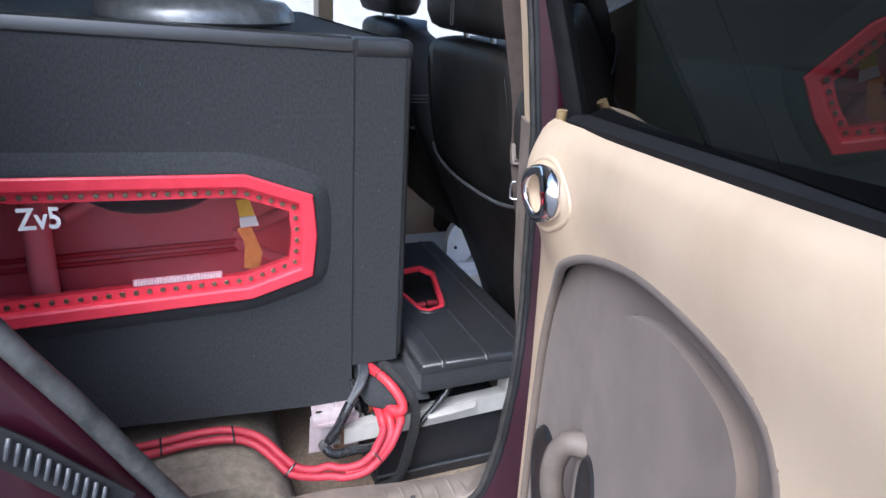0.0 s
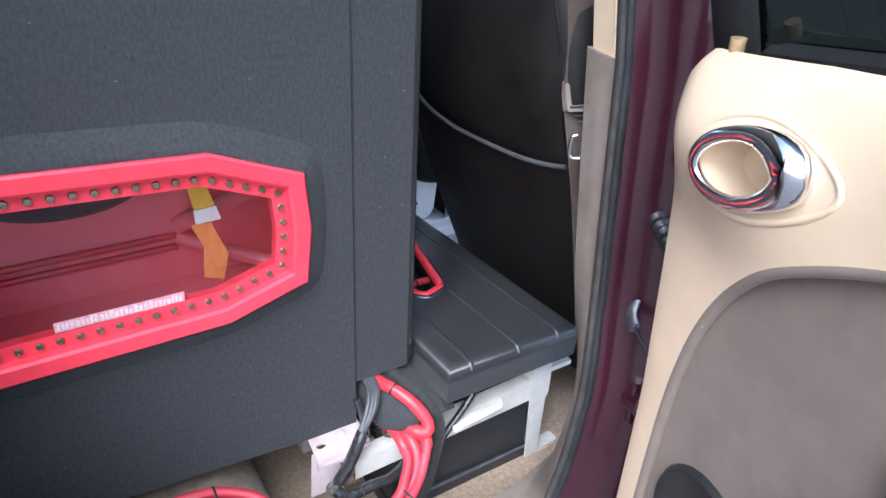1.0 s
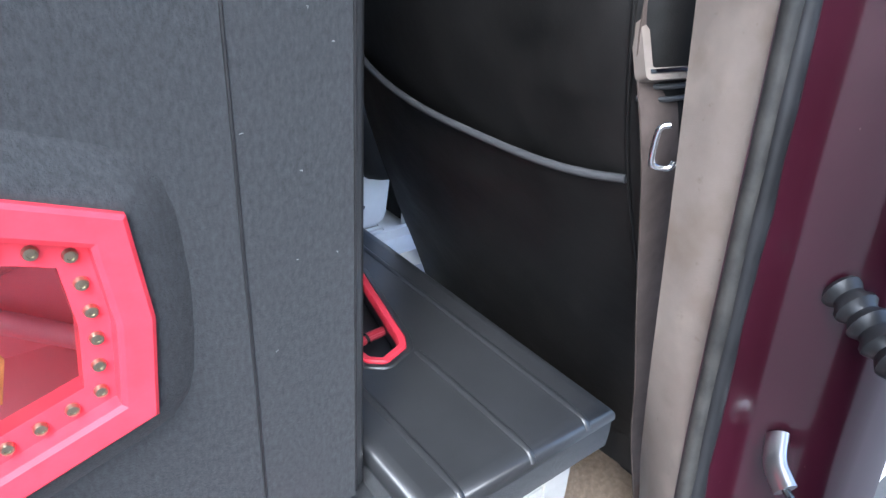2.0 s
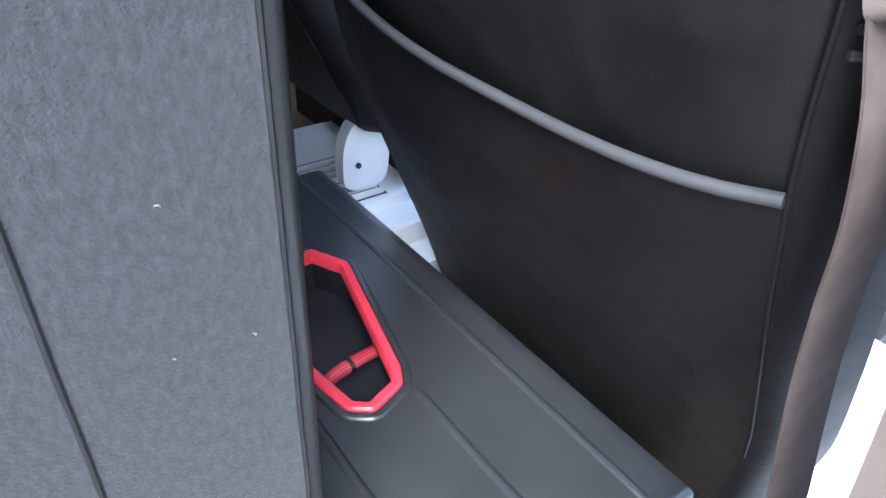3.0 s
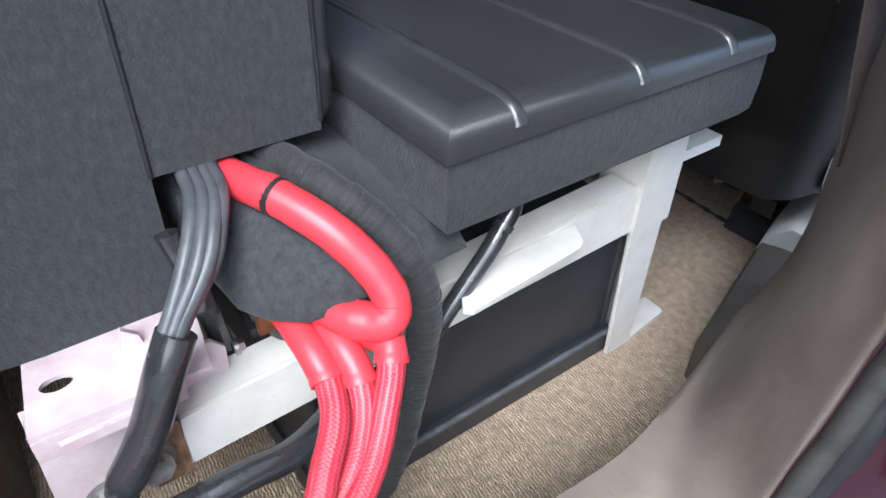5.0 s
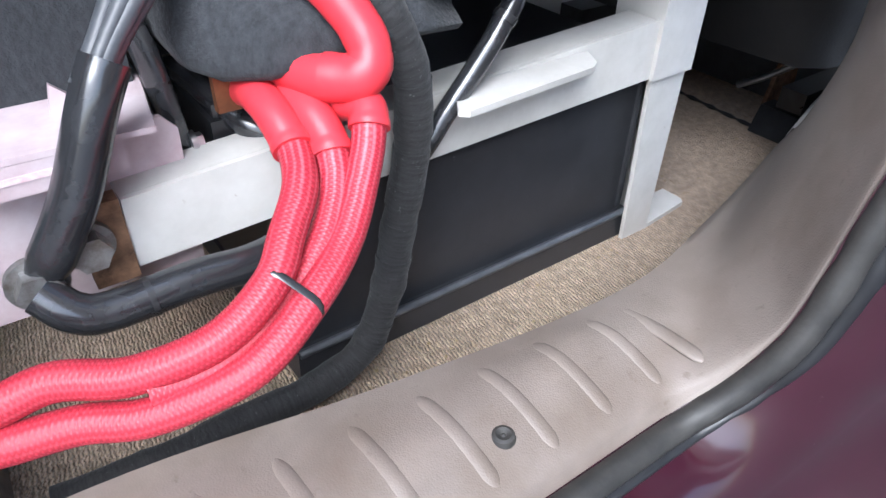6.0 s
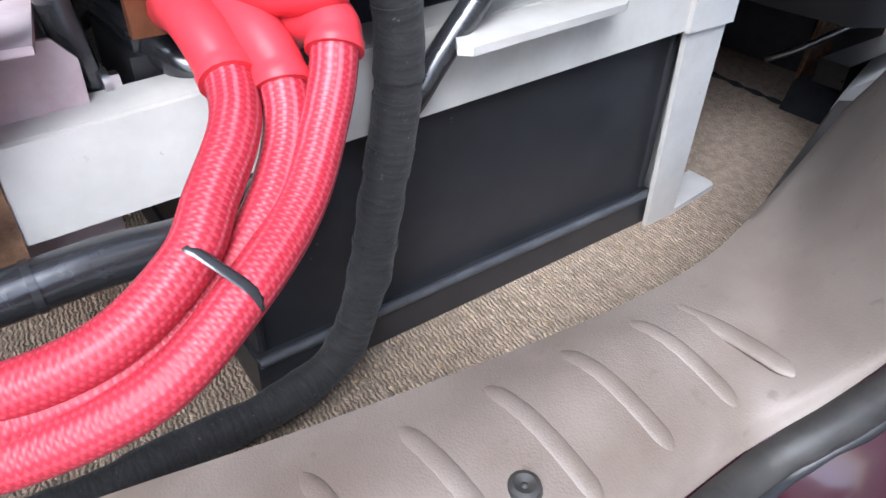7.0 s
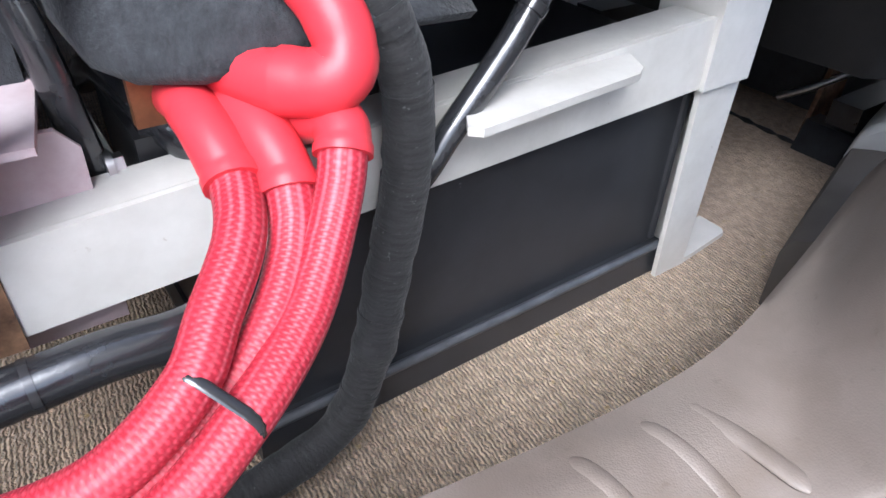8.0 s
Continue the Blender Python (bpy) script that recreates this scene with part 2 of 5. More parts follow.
def braid(name, dark, light, pale):
    """Expandable braided sleeve; the mesh's UV runs in metres along and round the cable.
    Two crossing diagonals make the weave, and stretched bundles show as paler lengthwise lines."""
    m = mat(name, light, 0.5)
    n, l = m.node_tree.nodes, m.node_tree.links
    tc, waves = n.new("ShaderNodeTexCoord"), []
    for turn, scale, warp in ((0.5, 150, 0.9), (-0.5, 150, 0.9), (1.5708, 84, 1.4)):
        mp, wv = n.new("ShaderNodeMapping"), n.new("ShaderNodeTexWave")
        mp.inputs["Rotation"].default_value = (0, 0, turn)
        wv.inputs["Scale"].default_value, wv.inputs["Distortion"].default_value = scale, warp
        l.new(tc.outputs["UV"], mp.inputs[0]), l.new(mp.outputs[0], wv.inputs["Vector"])
        waves.append(wv)
    mul, ra, bu = n.new("ShaderNodeMath"), n.new("ShaderNodeValToRGB"), n.new("ShaderNodeBump")
    mul.operation = "MULTIPLY"
    l.new(waves[0].outputs["Fac"], mul.inputs[0]), l.new(waves[1].outputs["Fac"], mul.inputs[1])
    ra.color_ramp.elements[0].color, ra.color_ramp.elements[1].color = (*dark, 1), (*light, 1)
    ra.color_ramp.elements[1].position = 0.5
    l.new(mul.outputs[0], ra.inputs[0])
    mp, no, streak, rise, mix = n.new("ShaderNodeMapping"), n.new("ShaderNodeTexNoise"), n.new("ShaderNodeMath"), n.new("ShaderNodeMapRange"), n.new("ShaderNodeMix")
    mp.inputs["Scale"].default_value = (14, 170, 1)
    no.inputs["Scale"].default_value, no.inputs["Detail"].default_value = 1.0, 3
    l.new(tc.outputs["UV"], mp.inputs[0]), l.new(mp.outputs[0], no.inputs["Vector"])
    streak.operation = "MULTIPLY"
    l.new(no.outputs[0], streak.inputs[0]), l.new(waves[2].outputs["Fac"], streak.inputs[1])
    sep, fade, mul2 = n.new("ShaderNodeSeparateXYZ"), n.new("ShaderNodeMapRange"), n.new("ShaderNodeMath")
    fade.inputs["From Min"].default_value, fade.inputs["From Max"].default_value = 0.07, 0.17
    fade.inputs["To Min"].default_value, fade.inputs["To Max"].default_value = 1.0, 0.25
    mul2.operation = "MULTIPLY"
    l.new(tc.outputs["UV"], sep.inputs[0]), l.new(sep.outputs[0], fade.inputs[0])
    rise.inputs["From Min"].default_value, rise.inputs["From Max"].default_value, rise.inputs["To Max"].default_value = 0.24, 0.6, 0.55
    l.new(streak.outputs[0], rise.inputs[0])
    mix.data_type = "RGBA"
    mix.inputs[7].default_value = (*pale, 1)
    l.new(rise.outputs[0], mul2.inputs[0]), l.new(fade.outputs[0], mul2.inputs[1])
    l.new(mul2.outputs[0], mix.inputs[0]), l.new(ra.outputs[0], mix.inputs[6])
    bu.inputs["Strength"].default_value, bu.inputs["Distance"].default_value = 0.3, 0.0008
    b = n["Principled BSDF"]
    l.new(mix.outputs[2], b.inputs["Base Color"])
    l.new(mul.outputs[0], bu.inputs["Height"]), l.new(bu.outputs[0], b.inputs["Normal"])
    return m


BRAID = braid("red_braided_sleeve", (0.34, 0.014, 0.03), (0.48, 0.034, 0.058), (0.66, 0.2, 0.24))


def taped(name):
    """Cloth tape wound round a loom: woven rows across, wrinkles and frayed threads."""
    m = mat(name, (0.02, 0.02, 0.021), 0.8, Sheen_Weight=0.1)
    mottle(m, 1, (0.007, 0.007, 0.0076), (0.034, 0.0335, 0.0345), coords="UV", stretch=(420, 55, 1))
    relief(m, 95, 0.12, 0.0012, "wave", "UV", warp=9.0)
    relief(m, 28, 0.9, 0.004)
    relief(m, 500, 0.4, 0.001)
    return m


TAPE = taped("black_cloth_tape")
specks(TAPE, 420, (0.13, 0.13, 0.13), 0.66, 0.74, 0.7)


# ---- building helpers ----
def smooth(bm, angle=40):
    lim = radians(angle)
    for f in bm.faces:
        f.smooth = True
    for e in bm.edges:
        if len(e.link_faces) == 2 and e.calc_face_angle(0) > lim:
            e.smooth = False
    return bm


def part(name, bm, material, parent=None, label="", angle=40):
    """Links a bmesh as one mesh object, under its thing if one is given."""
    if len(bm.faces) > 1:
        bmesh.ops.recalc_face_normals(bm, faces=bm.faces)
    smooth(bm, angle)
    me = bpy.data.meshes.new(name)
    bm.to_mesh(me)
    bm.free()
    me.materials.append(material)
    ob = new(name, me)
    ob.parent = parent
    return tagged(ob, label)


def thing(name, label, category, group="", kind="", m=None):
    """An empty that holds the parts of a thing."""
    ob = new(name)
    ob.empty_display_size = 0.05
    if m is not None:
        ob.matrix_world = m
    return tagged(ob, label, category, group, kind)


def bevel(bm, width, segments=2, angle=30):
    edges = [e for e in bm.edges if len(e.link_faces) == 2 and e.calc_face_angle(0) > radians(angle)]
    bmesh.ops.bevel(bm, geom=edges, offset=width, segments=segments, affect="EDGES", clamp_overlap=True, profile=0.5)
    return bm


def block(x0, x1, y0, y1, z0, z1, width=0.0, segments=2, bm=None):
    """A box with rounded edges."""
    b = bmesh.new()
    v = [b.verts.new((x, y, z)) for z in (z0, z1) for y in (y0, y1) for x in (x0, x1)]
    for q in ((0, 2, 3, 1), (4, 5, 7, 6), (0, 1, 5, 4), (2, 6, 7, 3), (0, 4, 6, 2), (1, 3, 7, 5)):
        b.faces.new([v[i] for i in q])
    if width:
        bevel(b, width, segments)
    return join(bm, b)


def join(bm, other):
    if bm is None:
        return other
    me = bpy.data.meshes.new("tmp")
    other.to_mesh(me)
    other.free()
    bm.from_mesh(me)
    bpy.data.meshes.remove(me)
    return bm


def prism(points, low, high, axis="y", width=0.0, segments=2, bm=None):
    """A flat outline pushed from low to high along an axis; points are the other two coordinates in order."""
    put = {"x": lambda a, b, c: (c, a, b), "y": lambda a, b, c: (a, c, b), "z": lambda a, b, c: (a, b, c)}[axis]
    b = bmesh.new()
    one, two = [[b.verts.new(put(p, q, c)) for p, q in points] for c in (low, high)]
    b.faces.new(one), b.faces.new(two[::-1])
    for i in range(len(points)):
        j = (i + 1) % len(points)
        b.faces.new((one[i], two[i], two[j], one[j]))
    if width:
        bevel(b, width, segments)
    return join(bm, b)


def sheet(points, facing):
    """One flat pane that faces a given way."""
    b = bmesh.new()
    f = b.faces.new([b.verts.new(p) for p in points])
    f.normal_update()
    if f.normal.dot(Vector(facing)) < 0:
        f.normal_flip()
    return b


def ring(outer, inner, low, high, axis="y", width=0.0, bm=None):
    """A frame between two outlines of the same number of points."""
    put = {"x": lambda a, b, c: (c, a, b), "y": lambda a, b, c: (a, c, b), "z": lambda a, b, c: (a, b, c)}[axis]
    b, n = bmesh.new(), len(outer)
    loops = [[b.verts.new(put(p, q, c)) for p, q in pts] for c in (low, high) for pts in (outer, inner)]
    for i in range(n):
        j = (i + 1) % n
        for s, e in ((0, 1), (1, 3), (3, 2), (2, 0)):
            b.faces.new((loops[s][i], loops[s][j], loops[e][j], loops[e][i]))
    if width:
        bevel(b, width)
    return join(bm, b)


def loft(sections, closed=True, caps=True, bm=None):
    """Skin through cross-sections of equally many points."""
    b = bmesh.new()
    rows = [[b.verts.new(p) for p in s] for s in sections]
    n = len(rows[0])
    for r, s in zip(rows, rows[1:]):
        for i in range(n if closed else n - 1):
            j = (i + 1) % n
            b.faces.new((r[i], r[j], s[j], s[i]))
    if caps and closed:
        b.faces.new(rows[0][::-1]), b.faces.new(rows[-1])
    return join(bm, b)


def curve(points, per=8):
    """A smooth line through points (Catmull-Rom)."""
    pts = [Vector(p) for p in points]
    pts = [pts[0] * 2 - pts[1]] + pts + [pts[-1] * 2 - pts[-2]]
    out = []
    for a, b, c, d in zip(pts, pts[1:], pts[2:], pts[3:]):
        for k in range(per):
            t = k / per
            out.append(0.5 * (2 * b + (c - a) * t + (2 * a - 5 * b + 4 * c - d) * t * t + (3 * b - a - 3 * c + d) * t ** 3))
    return out + [pts[-2]]


def tube(points, radius, sides=16, per=8, closed=False, wobble=0.0, bm=None, flat=1.0, up=None):
    """A round (or flat) bar along a smooth line; radius may be a function of the share of its length. UV in metres."""
    line = [Vector(p) for p in points] if per == 0 else curve(points, per)
    if closed and per:
        line = curve(list(points) + [points[0]], per)[:-1]
    n = len(line)
    b = bmesh.new()
    uv = b.loops.layers.uv.new("UVMap")
    nor = Vector(up) if up else None
    rows, along, total = [], [], 0.0
    for i, p in enumerate(line):
        if closed:
            tan = (line[(i + 1) % n] - line[i - 1]).normalized()
        else:
            tan = (line[min(i + 1, n - 1)] - line[max(i - 1, 0)]).normalized()
        if nor is None:
            nor = tan.orthogonal().normalized()
        nor = (nor - tan * nor.dot(tan)).normalized()
        bi = tan.cross(nor)
        if i:
            total += (p - line[i - 1]).length
        along.append(total)
        r = radius(i / max(n - 1, 1)) if callable(radius) else radius
        if wobble:
            r *= 1 + wobble * noise.noise(p * 90)
        rows.append([b.verts.new(p + (nor * math.cos(a) * flat + bi * math.sin(a)) * r) for a in (2 * math.pi * k / sides for k in range(sides))])
    r0 = radius(0.5) if callable(radius) else radius
    for i in range(n if closed else n - 1):
        j = (i + 1) % n
        for k in range(sides):
            m = (k + 1) % sides
            f = b.faces.new((rows[i][k], rows[i][m], rows[j][m], rows[j][k]))
            s0, s1 = along[i], along[j] if j else total
            for loop, (s, c) in zip(f.loops, ((s0, k), (s0, k + 1), (s1, k + 1), (s1, k))):
                loop[uv].uv = (s, c / sides * 2 * math.pi * r0)
    if not closed:
        b.faces.new(rows[0][::-1]), b.faces.new(rows[-1])
    return join(bm, b)


def disc(centre, radius, depth, axis="y", sides=20, width=0.0, bm=None):
    pts = [(radius * math.cos(2 * math.pi * k / sides), radius * math.sin(2 * math.pi * k / sides)) for k in range(sides)]
    b = prism(pts, -depth / 2, depth / 2, axis, width, 1)
    bmesh.ops.translate(b, vec=centre, verts=b.verts)
    return join(bm, b)


def turned(profile, centre, axis="y", sides=28, bm=None):
    """A lathe form: profile of (radius, height) along the axis."""
    put = {"x": lambda a, b, c: (c, a, b), "y": lambda a, b, c: (a, c, b), "z": lambda a, b, c: (a, b, c)}[axis]
    rows = [[Vector(put(r * math.cos(2 * math.pi * k / sides), r * math.sin(2 * math.pi * k / sides), h)) + Vector(centre) for k in range(sides)] for r, h in profile]
    return loft(rows, True, True, bm)


def rounded(points, radius, steps=4):
    """An outline with its corners rounded."""
    out, n = [], len(points)
    for i in range(n):
        a, b, c = Vector(points[i - 1]), Vector(points[i]), Vector(points[(i + 1) % n])
        r = min(radius, (a - b).length * 0.45, (c - b).length * 0.45)
        p, q = b + (a - b).normalized() * r, b + (c - b).normalized() * r
        for k in range(steps + 1):
            t = k / steps
            out.append(tuple(p * (1 - t) ** 2 + b * 2 * t * (1 - t) + q * t * t))
    return out


def grown(points, d):
    """An outline moved outwards by d (anticlockwise outlines grow)."""
    out, n = [], len(points)
    for i in range(n):
        a, b, c = Vector(points[i - 1]), Vector(points[i]), Vector(points[(i + 1) % n])
        n1, n2 = (b - a).normalized(), (c - b).normalized()
        n1, n2 = Vector((n1.y, -n1.x)), Vector((n2.y, -n2.x))
        m = (n1 + n2).normalized()
        out.append(tuple(b + m * (d / max(0.3, m.dot(n1)))))
    return out


# ---- the car's shell ----
def ground():
    # Out of view; dark so that it bounces little light onto the box.
    b = block(-400, 400, -400, 400, -0.62, -0.6)
    tagged(part("ground", b, DARK_GROUND), "unseen ground under the parked car, dark to cut bounced light", "ground", kind="structure")


def yard_walls():
    b = block(-30, 40, 14.0, 14.2, -0.6, 1.6)
    tagged(part("wall_yard", b, RENDERED_WALL), "plain rendered yard wall beyond the car", "wall", kind="structure")


def car_floor():
    b = block(-0.62, 2.2, -0.15, 1.22, -0.03, 0.0)
    tagged(part("floor", b, TAN_CARPET), "tan looped carpet on the car floor", "floor", kind="structure")
    b = prism([(-2.0, -0.03), (-0.515, -0.03), (-0.53, 0.05), (-0.553, 0.115), (-0.585, 0.15), (-0.64, 0.178), (-2.0, 0.185)], -0.11, 1.22, "y", 0.012)
    tagged(part("rear_floor", b, PALE_CARPET), "raised carpeted floor under the rear seat place", "floor", kind="structure")
    b = tube([(0.262, -0.07, 0.002), (0.268, 0.01, 0.003), (0.274, 0.09, 0.002), (0.28, 0.19, 0.003), (0.286, 0.3, 0.002)], lambda s: 0.0022 + 0.0012 * math.sin(s * 160), 6, 10)
    tagged(part("carpet_seam", b, BLACK_PLASTIC), "dark overlocked seam across the floor carpet", "seam", kind="structure")


# Lines along the taupe trim, from the step up into the pillar: inner foot, inner fold, middle, outer shoulder, outer edge.
STEP = [(-1.05, -0.1), (-0.8, -0.1), (-0.57, -0.1), (-0.46, -0.103), (-0.36, -0.121), (-0.265, -0.134)]
RISE = [
    ((-0.180, -0.127, -0.020), (-0.187, -0.138, 0.119), (-0.202, -0.170, 0.124), (-0.231, -0.198, 0.1165), (-0.2385, -0.2055, 0.106)),
    ((-0.117, -0.119, -0.020), (-0.123, -0.129, 0.128), (-0.171, -0.168, 0.136), (-0.213, -0.206, 0.1305), (-0.219, -0.214, 0.123)),
    ((-0.064, -0.108, -0.020), (-0.068, -0.118, 0.135), (-0.148, -0.166, 0.157), (-0.198, -0.215, 0.155), (-0.206, -0.223, 0.151)),
    ((-0.025, -0.102, -0.020), (-0.032, -0.112, 0.145), (-0.131, -0.165, 0.183), (-0.189, -0.217, 0.182), (-0.197, -0.226, 0.179)),
    ((0.007, -0.102, -0.020), (-0.007, -0.114, 0.161), (-0.121, -0.167, 0.213), (-0.181, -0.218, 0.213), (-0.190, -0.227, 0.210)),
    ((0.036, -0.114, 0.048), (0.002, -0.118, 0.186), (-0.115, -0.171, 0.246), (-0.174, -0.219, 0.246), (-0.183, -0.229, 0.243)),
    ((0.044, -0.130, 0.134), (-0.004, -0.123, 0.230), (-0.112, -0.174, 0.283), (-0.167, -0.220, 0.284), (-0.176, -0.230, 0.281)),
    ((0.023, -0.152, 0.265), (-0.031, -0.130, 0.301), (-0.111, -0.178, 0.331), (-0.163, -0.221, 0.330), (-0.172, -0.232, 0.328)),
    ((-0.02, -0.19, 0.424), (-0.104, -0.157, 0.427), (-0.134, -0.192, 0.417), (-0.156, -0.221, 0.409), (-0.162, -0.230, 0.407)),
    ((-0.06, -0.188, 0.539), (-0.133, -0.161, 0.537), (-0.141, -0.186, 0.532), (-0.146, -0.204, 0.529), (-0.149, -0.213, 0.529)),
    ((-0.07, -0.178, 0.668), (-0.138, -0.149, 0.666), (-0.143, -0.174, 0.663), (-0.145, -0.193, 0.661), (-0.148, -0.203, 0.660)),
    ((-0.072, -0.158, 0.867), (-0.133, -0.121, 0.866), (-0.144, -0.155, 0.864), (-0.148, -0.180, 0.862), (-0.150, -0.190, 0.862)),
]


def trim_lines(per=6):
    lines = [[] for _ in range(5)]
    for x, fold in STEP:
        for k, (y, z) in enumerate(((fold - 0.012, -0.02), (fold, 0.117), (-0.162, 0.124), (-0.195, 0.1145), (-0.2035, 0.1025))):
            lines[k].append((x, y, z))
    for row in RISE:
        for k in range(5):
            lines[k].append(row[k])
    return [curve(l, per) for l in lines]


SPLIT = (len(STEP) - 1) * 6


def trim_loft(first, last):
    lines, rows = trim_lines(), []
    for i in range(first, last):
        p = [l[i] for l in lines]
        top = curve([p[1], p[2], p[3], p[4]], 5)
        near = p[1] + (p[0] - p[1]).normalized() * 0.012
        tan = lines[4][min(i + 1, len(lines[4]) - 1)] - lines[4][max(i - 1, 0)]
        away = Vector((tan.z, 0, -tan.x)).normalized()
        wave = Vector((0, 0, 0.0012 * noise.noise(p[2] * 9)))
        rows.append([p[0], p[0].lerp(p[1], 0.5), near] + [q + wave for q in top] + [p[4] + away * 0.02 + Vector((0, 0.016, 0)), p[0].lerp(p[4], 0.5) + Vector((0.02, 0, -0.03))])
    return loft(rows)


def sill():
    """The taupe scuff trim on the door step, with its ribs, and the seal and painted step outside it."""
    trim = thing("door_sill", "dusty taupe plastic scuff trim with raised ribs on the door step", "sill trim", kind="structure")
    part("trim_body", trim_loft(0, SPLIT + 1), BROWN_PLASTIC, trim, angle=60)
    lines = trim_lines()
    for i in range(11):
        x = -0.2085 - 0.0331 * i if i else -0.2195
        across = []
        for l in lines[1:]:
            for a, c in zip(l, l[1:]):
                if a.x <= x < c.x:
                    across.append(a.lerp(c, (x - a.x) / (c.x - a.x)))
                    break
        lift = 0.0012 * noise.noise(across[1] * 9) - 0.0012
        top = curve(across, 6)
        b = tube([p + Vector((0.004 * (k / 9 - 0.5), 0, lift)) for k, p in enumerate(top[2:13])], lambda s: 0.0002 + 0.0043 * min(1, (7 * s) ** 0.5, (7 * max(0, 1 - s)) ** 0.5), 16, 4, flat=0.45, up=(0, 0, 1))
        part("rib", b, BROWN_PLASTIC, trim)
    b = turned([(0.0, 0.0148), (0.0012, 0.0142), (0.0035, 0.0152), (0.005, 0.0146), (0.0056, 0.0125), (0.0056, 0.01)], (-0.3245, -0.179, 0.108), "z", 20)
    part("screw", b, SEAL, trim, "dull grey screw cap")
    edge = trim_lines()[4]
    line = [p + Vector((0.002, -0.006, -0.003)) for p in edge] + [Vector(p) for p in ((-0.166, -0.188, 1.015), (-0.186, -0.176, 1.165), (-0.215, -0.165, 1.32))]
    seal = thing("door_seal", "dusty grey rubber door seal along step and pillar", "door seal", kind="structure")
    part("bulb", tube(line, 0.0068, 12, 0, wobble=0.1), SEAL, seal)
    part("lip", tube([p + Vector((0.006, -0.0065, -0.004)) for p in line], lambda s: 0.003 + 0.0045 * min(1.0, max(0.0, (s - 0.42) * 5)), 10, 0, wobble=0.2), BLACK_PLASTIC, seal, "thin black lip")
    # painted body: one sheet that follows the opening from the step up the pillar
    low = ((-0.004, -0.006), (0.004, 0.006), (0.01, 0.014), (0.02, 0.028), (0.04, 0.036), (0.08, 0.05), (0.1, 0.095), (0.13, 0.113), (0.3, 0.115), (0.3, -0.03))
    high = ((-0.004, -0.006), (0.002, 0.006), (0.008, 0.014), (0.022, 0.022), (0.03, 0.03), (0.034, 0.052), (0.044, 0.078), (0.07, 0.09), (0.13, 0.095), (0.13, -0.03))
    rows = []
    for i, p in enumerate(line):
        tan = (line[min(i + 1, len(line) - 1)] - line[max(i - 1, 0)]).normalized()
        away = Vector((tan.z, 0, -tan.x)).normalized()
        w = min(1.0, max(0.0, (p.z - 0.11) / 0.2)) if p.x > -0.5 else 0.0
        rows.append([p + away * (a0 + (a1 - a0) * w) + Vector((0, -(b0 + (b1 - b0) * w), 0)) for (a0, b0), (a1, b1) in zip(low, high)])
    cut = SPLIT + 30
    tagged(part("painted_sill", loft(rows[:cut + 1]), MAROON, angle=50), "maroon painted car body under the door step", "car body", kind="structure")
    jamb = thing("door_jamb", "maroon painted pillar jamb with door hinges and check strap", "door jamb", kind="structure")
    part("jamb_panel", loft(rows[cut:]), MAROON, jamb, angle=50)
    hinges(jamb)
    b = block(-0.18, 1.3, -0.34, -0.28, -0.2, 0.0, 0.02, 3)
    tagged(part("front_rocker", b, MAROON), "maroon painted body below the front door", "car body", kind="structure")


def hinges(jamb):
    for z in (0.4, 0.77):
        b = prism([(-0.1, z - 0.035), (-0.08, z - 0.035), (-0.08, z + 0.035), (-0.1, z + 0.035)], -0.29, -0.258, "y", 0.009, 3)
        b = prism([(-0.103, z - 0.024), (-0.125, z - 0.02), (-0.133, z - 0.008), (-0.133, z + 0.008), (-0.125, z + 0.02), (-0.103, z + 0.024)], -0.31, -0.284, "y", 0.007, 3, b)
        b = tube([(-0.121, -0.298, z - 0.036), (-0.121, -0.298, z + 0.036)], 0.0085, 14, 1, bm=b)
        part("hinge", b, MAROON, jamb)
    b = tube([(-0.1155, -0.2632, 0.545), (-0.1329, -0.2738, 0.5342), (-0.1427, -0.2891, 0.5268)], 0.0095, 12, 5, flat=0.6)
    part("check_bracket", b, STEEL, jamb, "bare steel check strap bracket")
    part("check_strap", tube([(-0.1387, -0.2833, 0.5273), (-0.1548, -0.3203, 0.5175), (-0.1853, -0.384, 0.5046)], 0.006, 10, 4, flat=0.5), SHRINK_BLACK, jamb, "dark steel check strap")
    b = tube([(-0.1073, -0.2632, 0.6711), (-0.1191, -0.2893, 0.662), (-0.131, -0.3164, 0.653), (-0.1444, -0.3511, 0.6546)], lambda s: 0.0125 + 0.0022 * math.sin(s * 42), 14, 10)
    part("cable_boot", b, BLACK_PLASTIC, jamb, "black ribbed rubber cable boot")


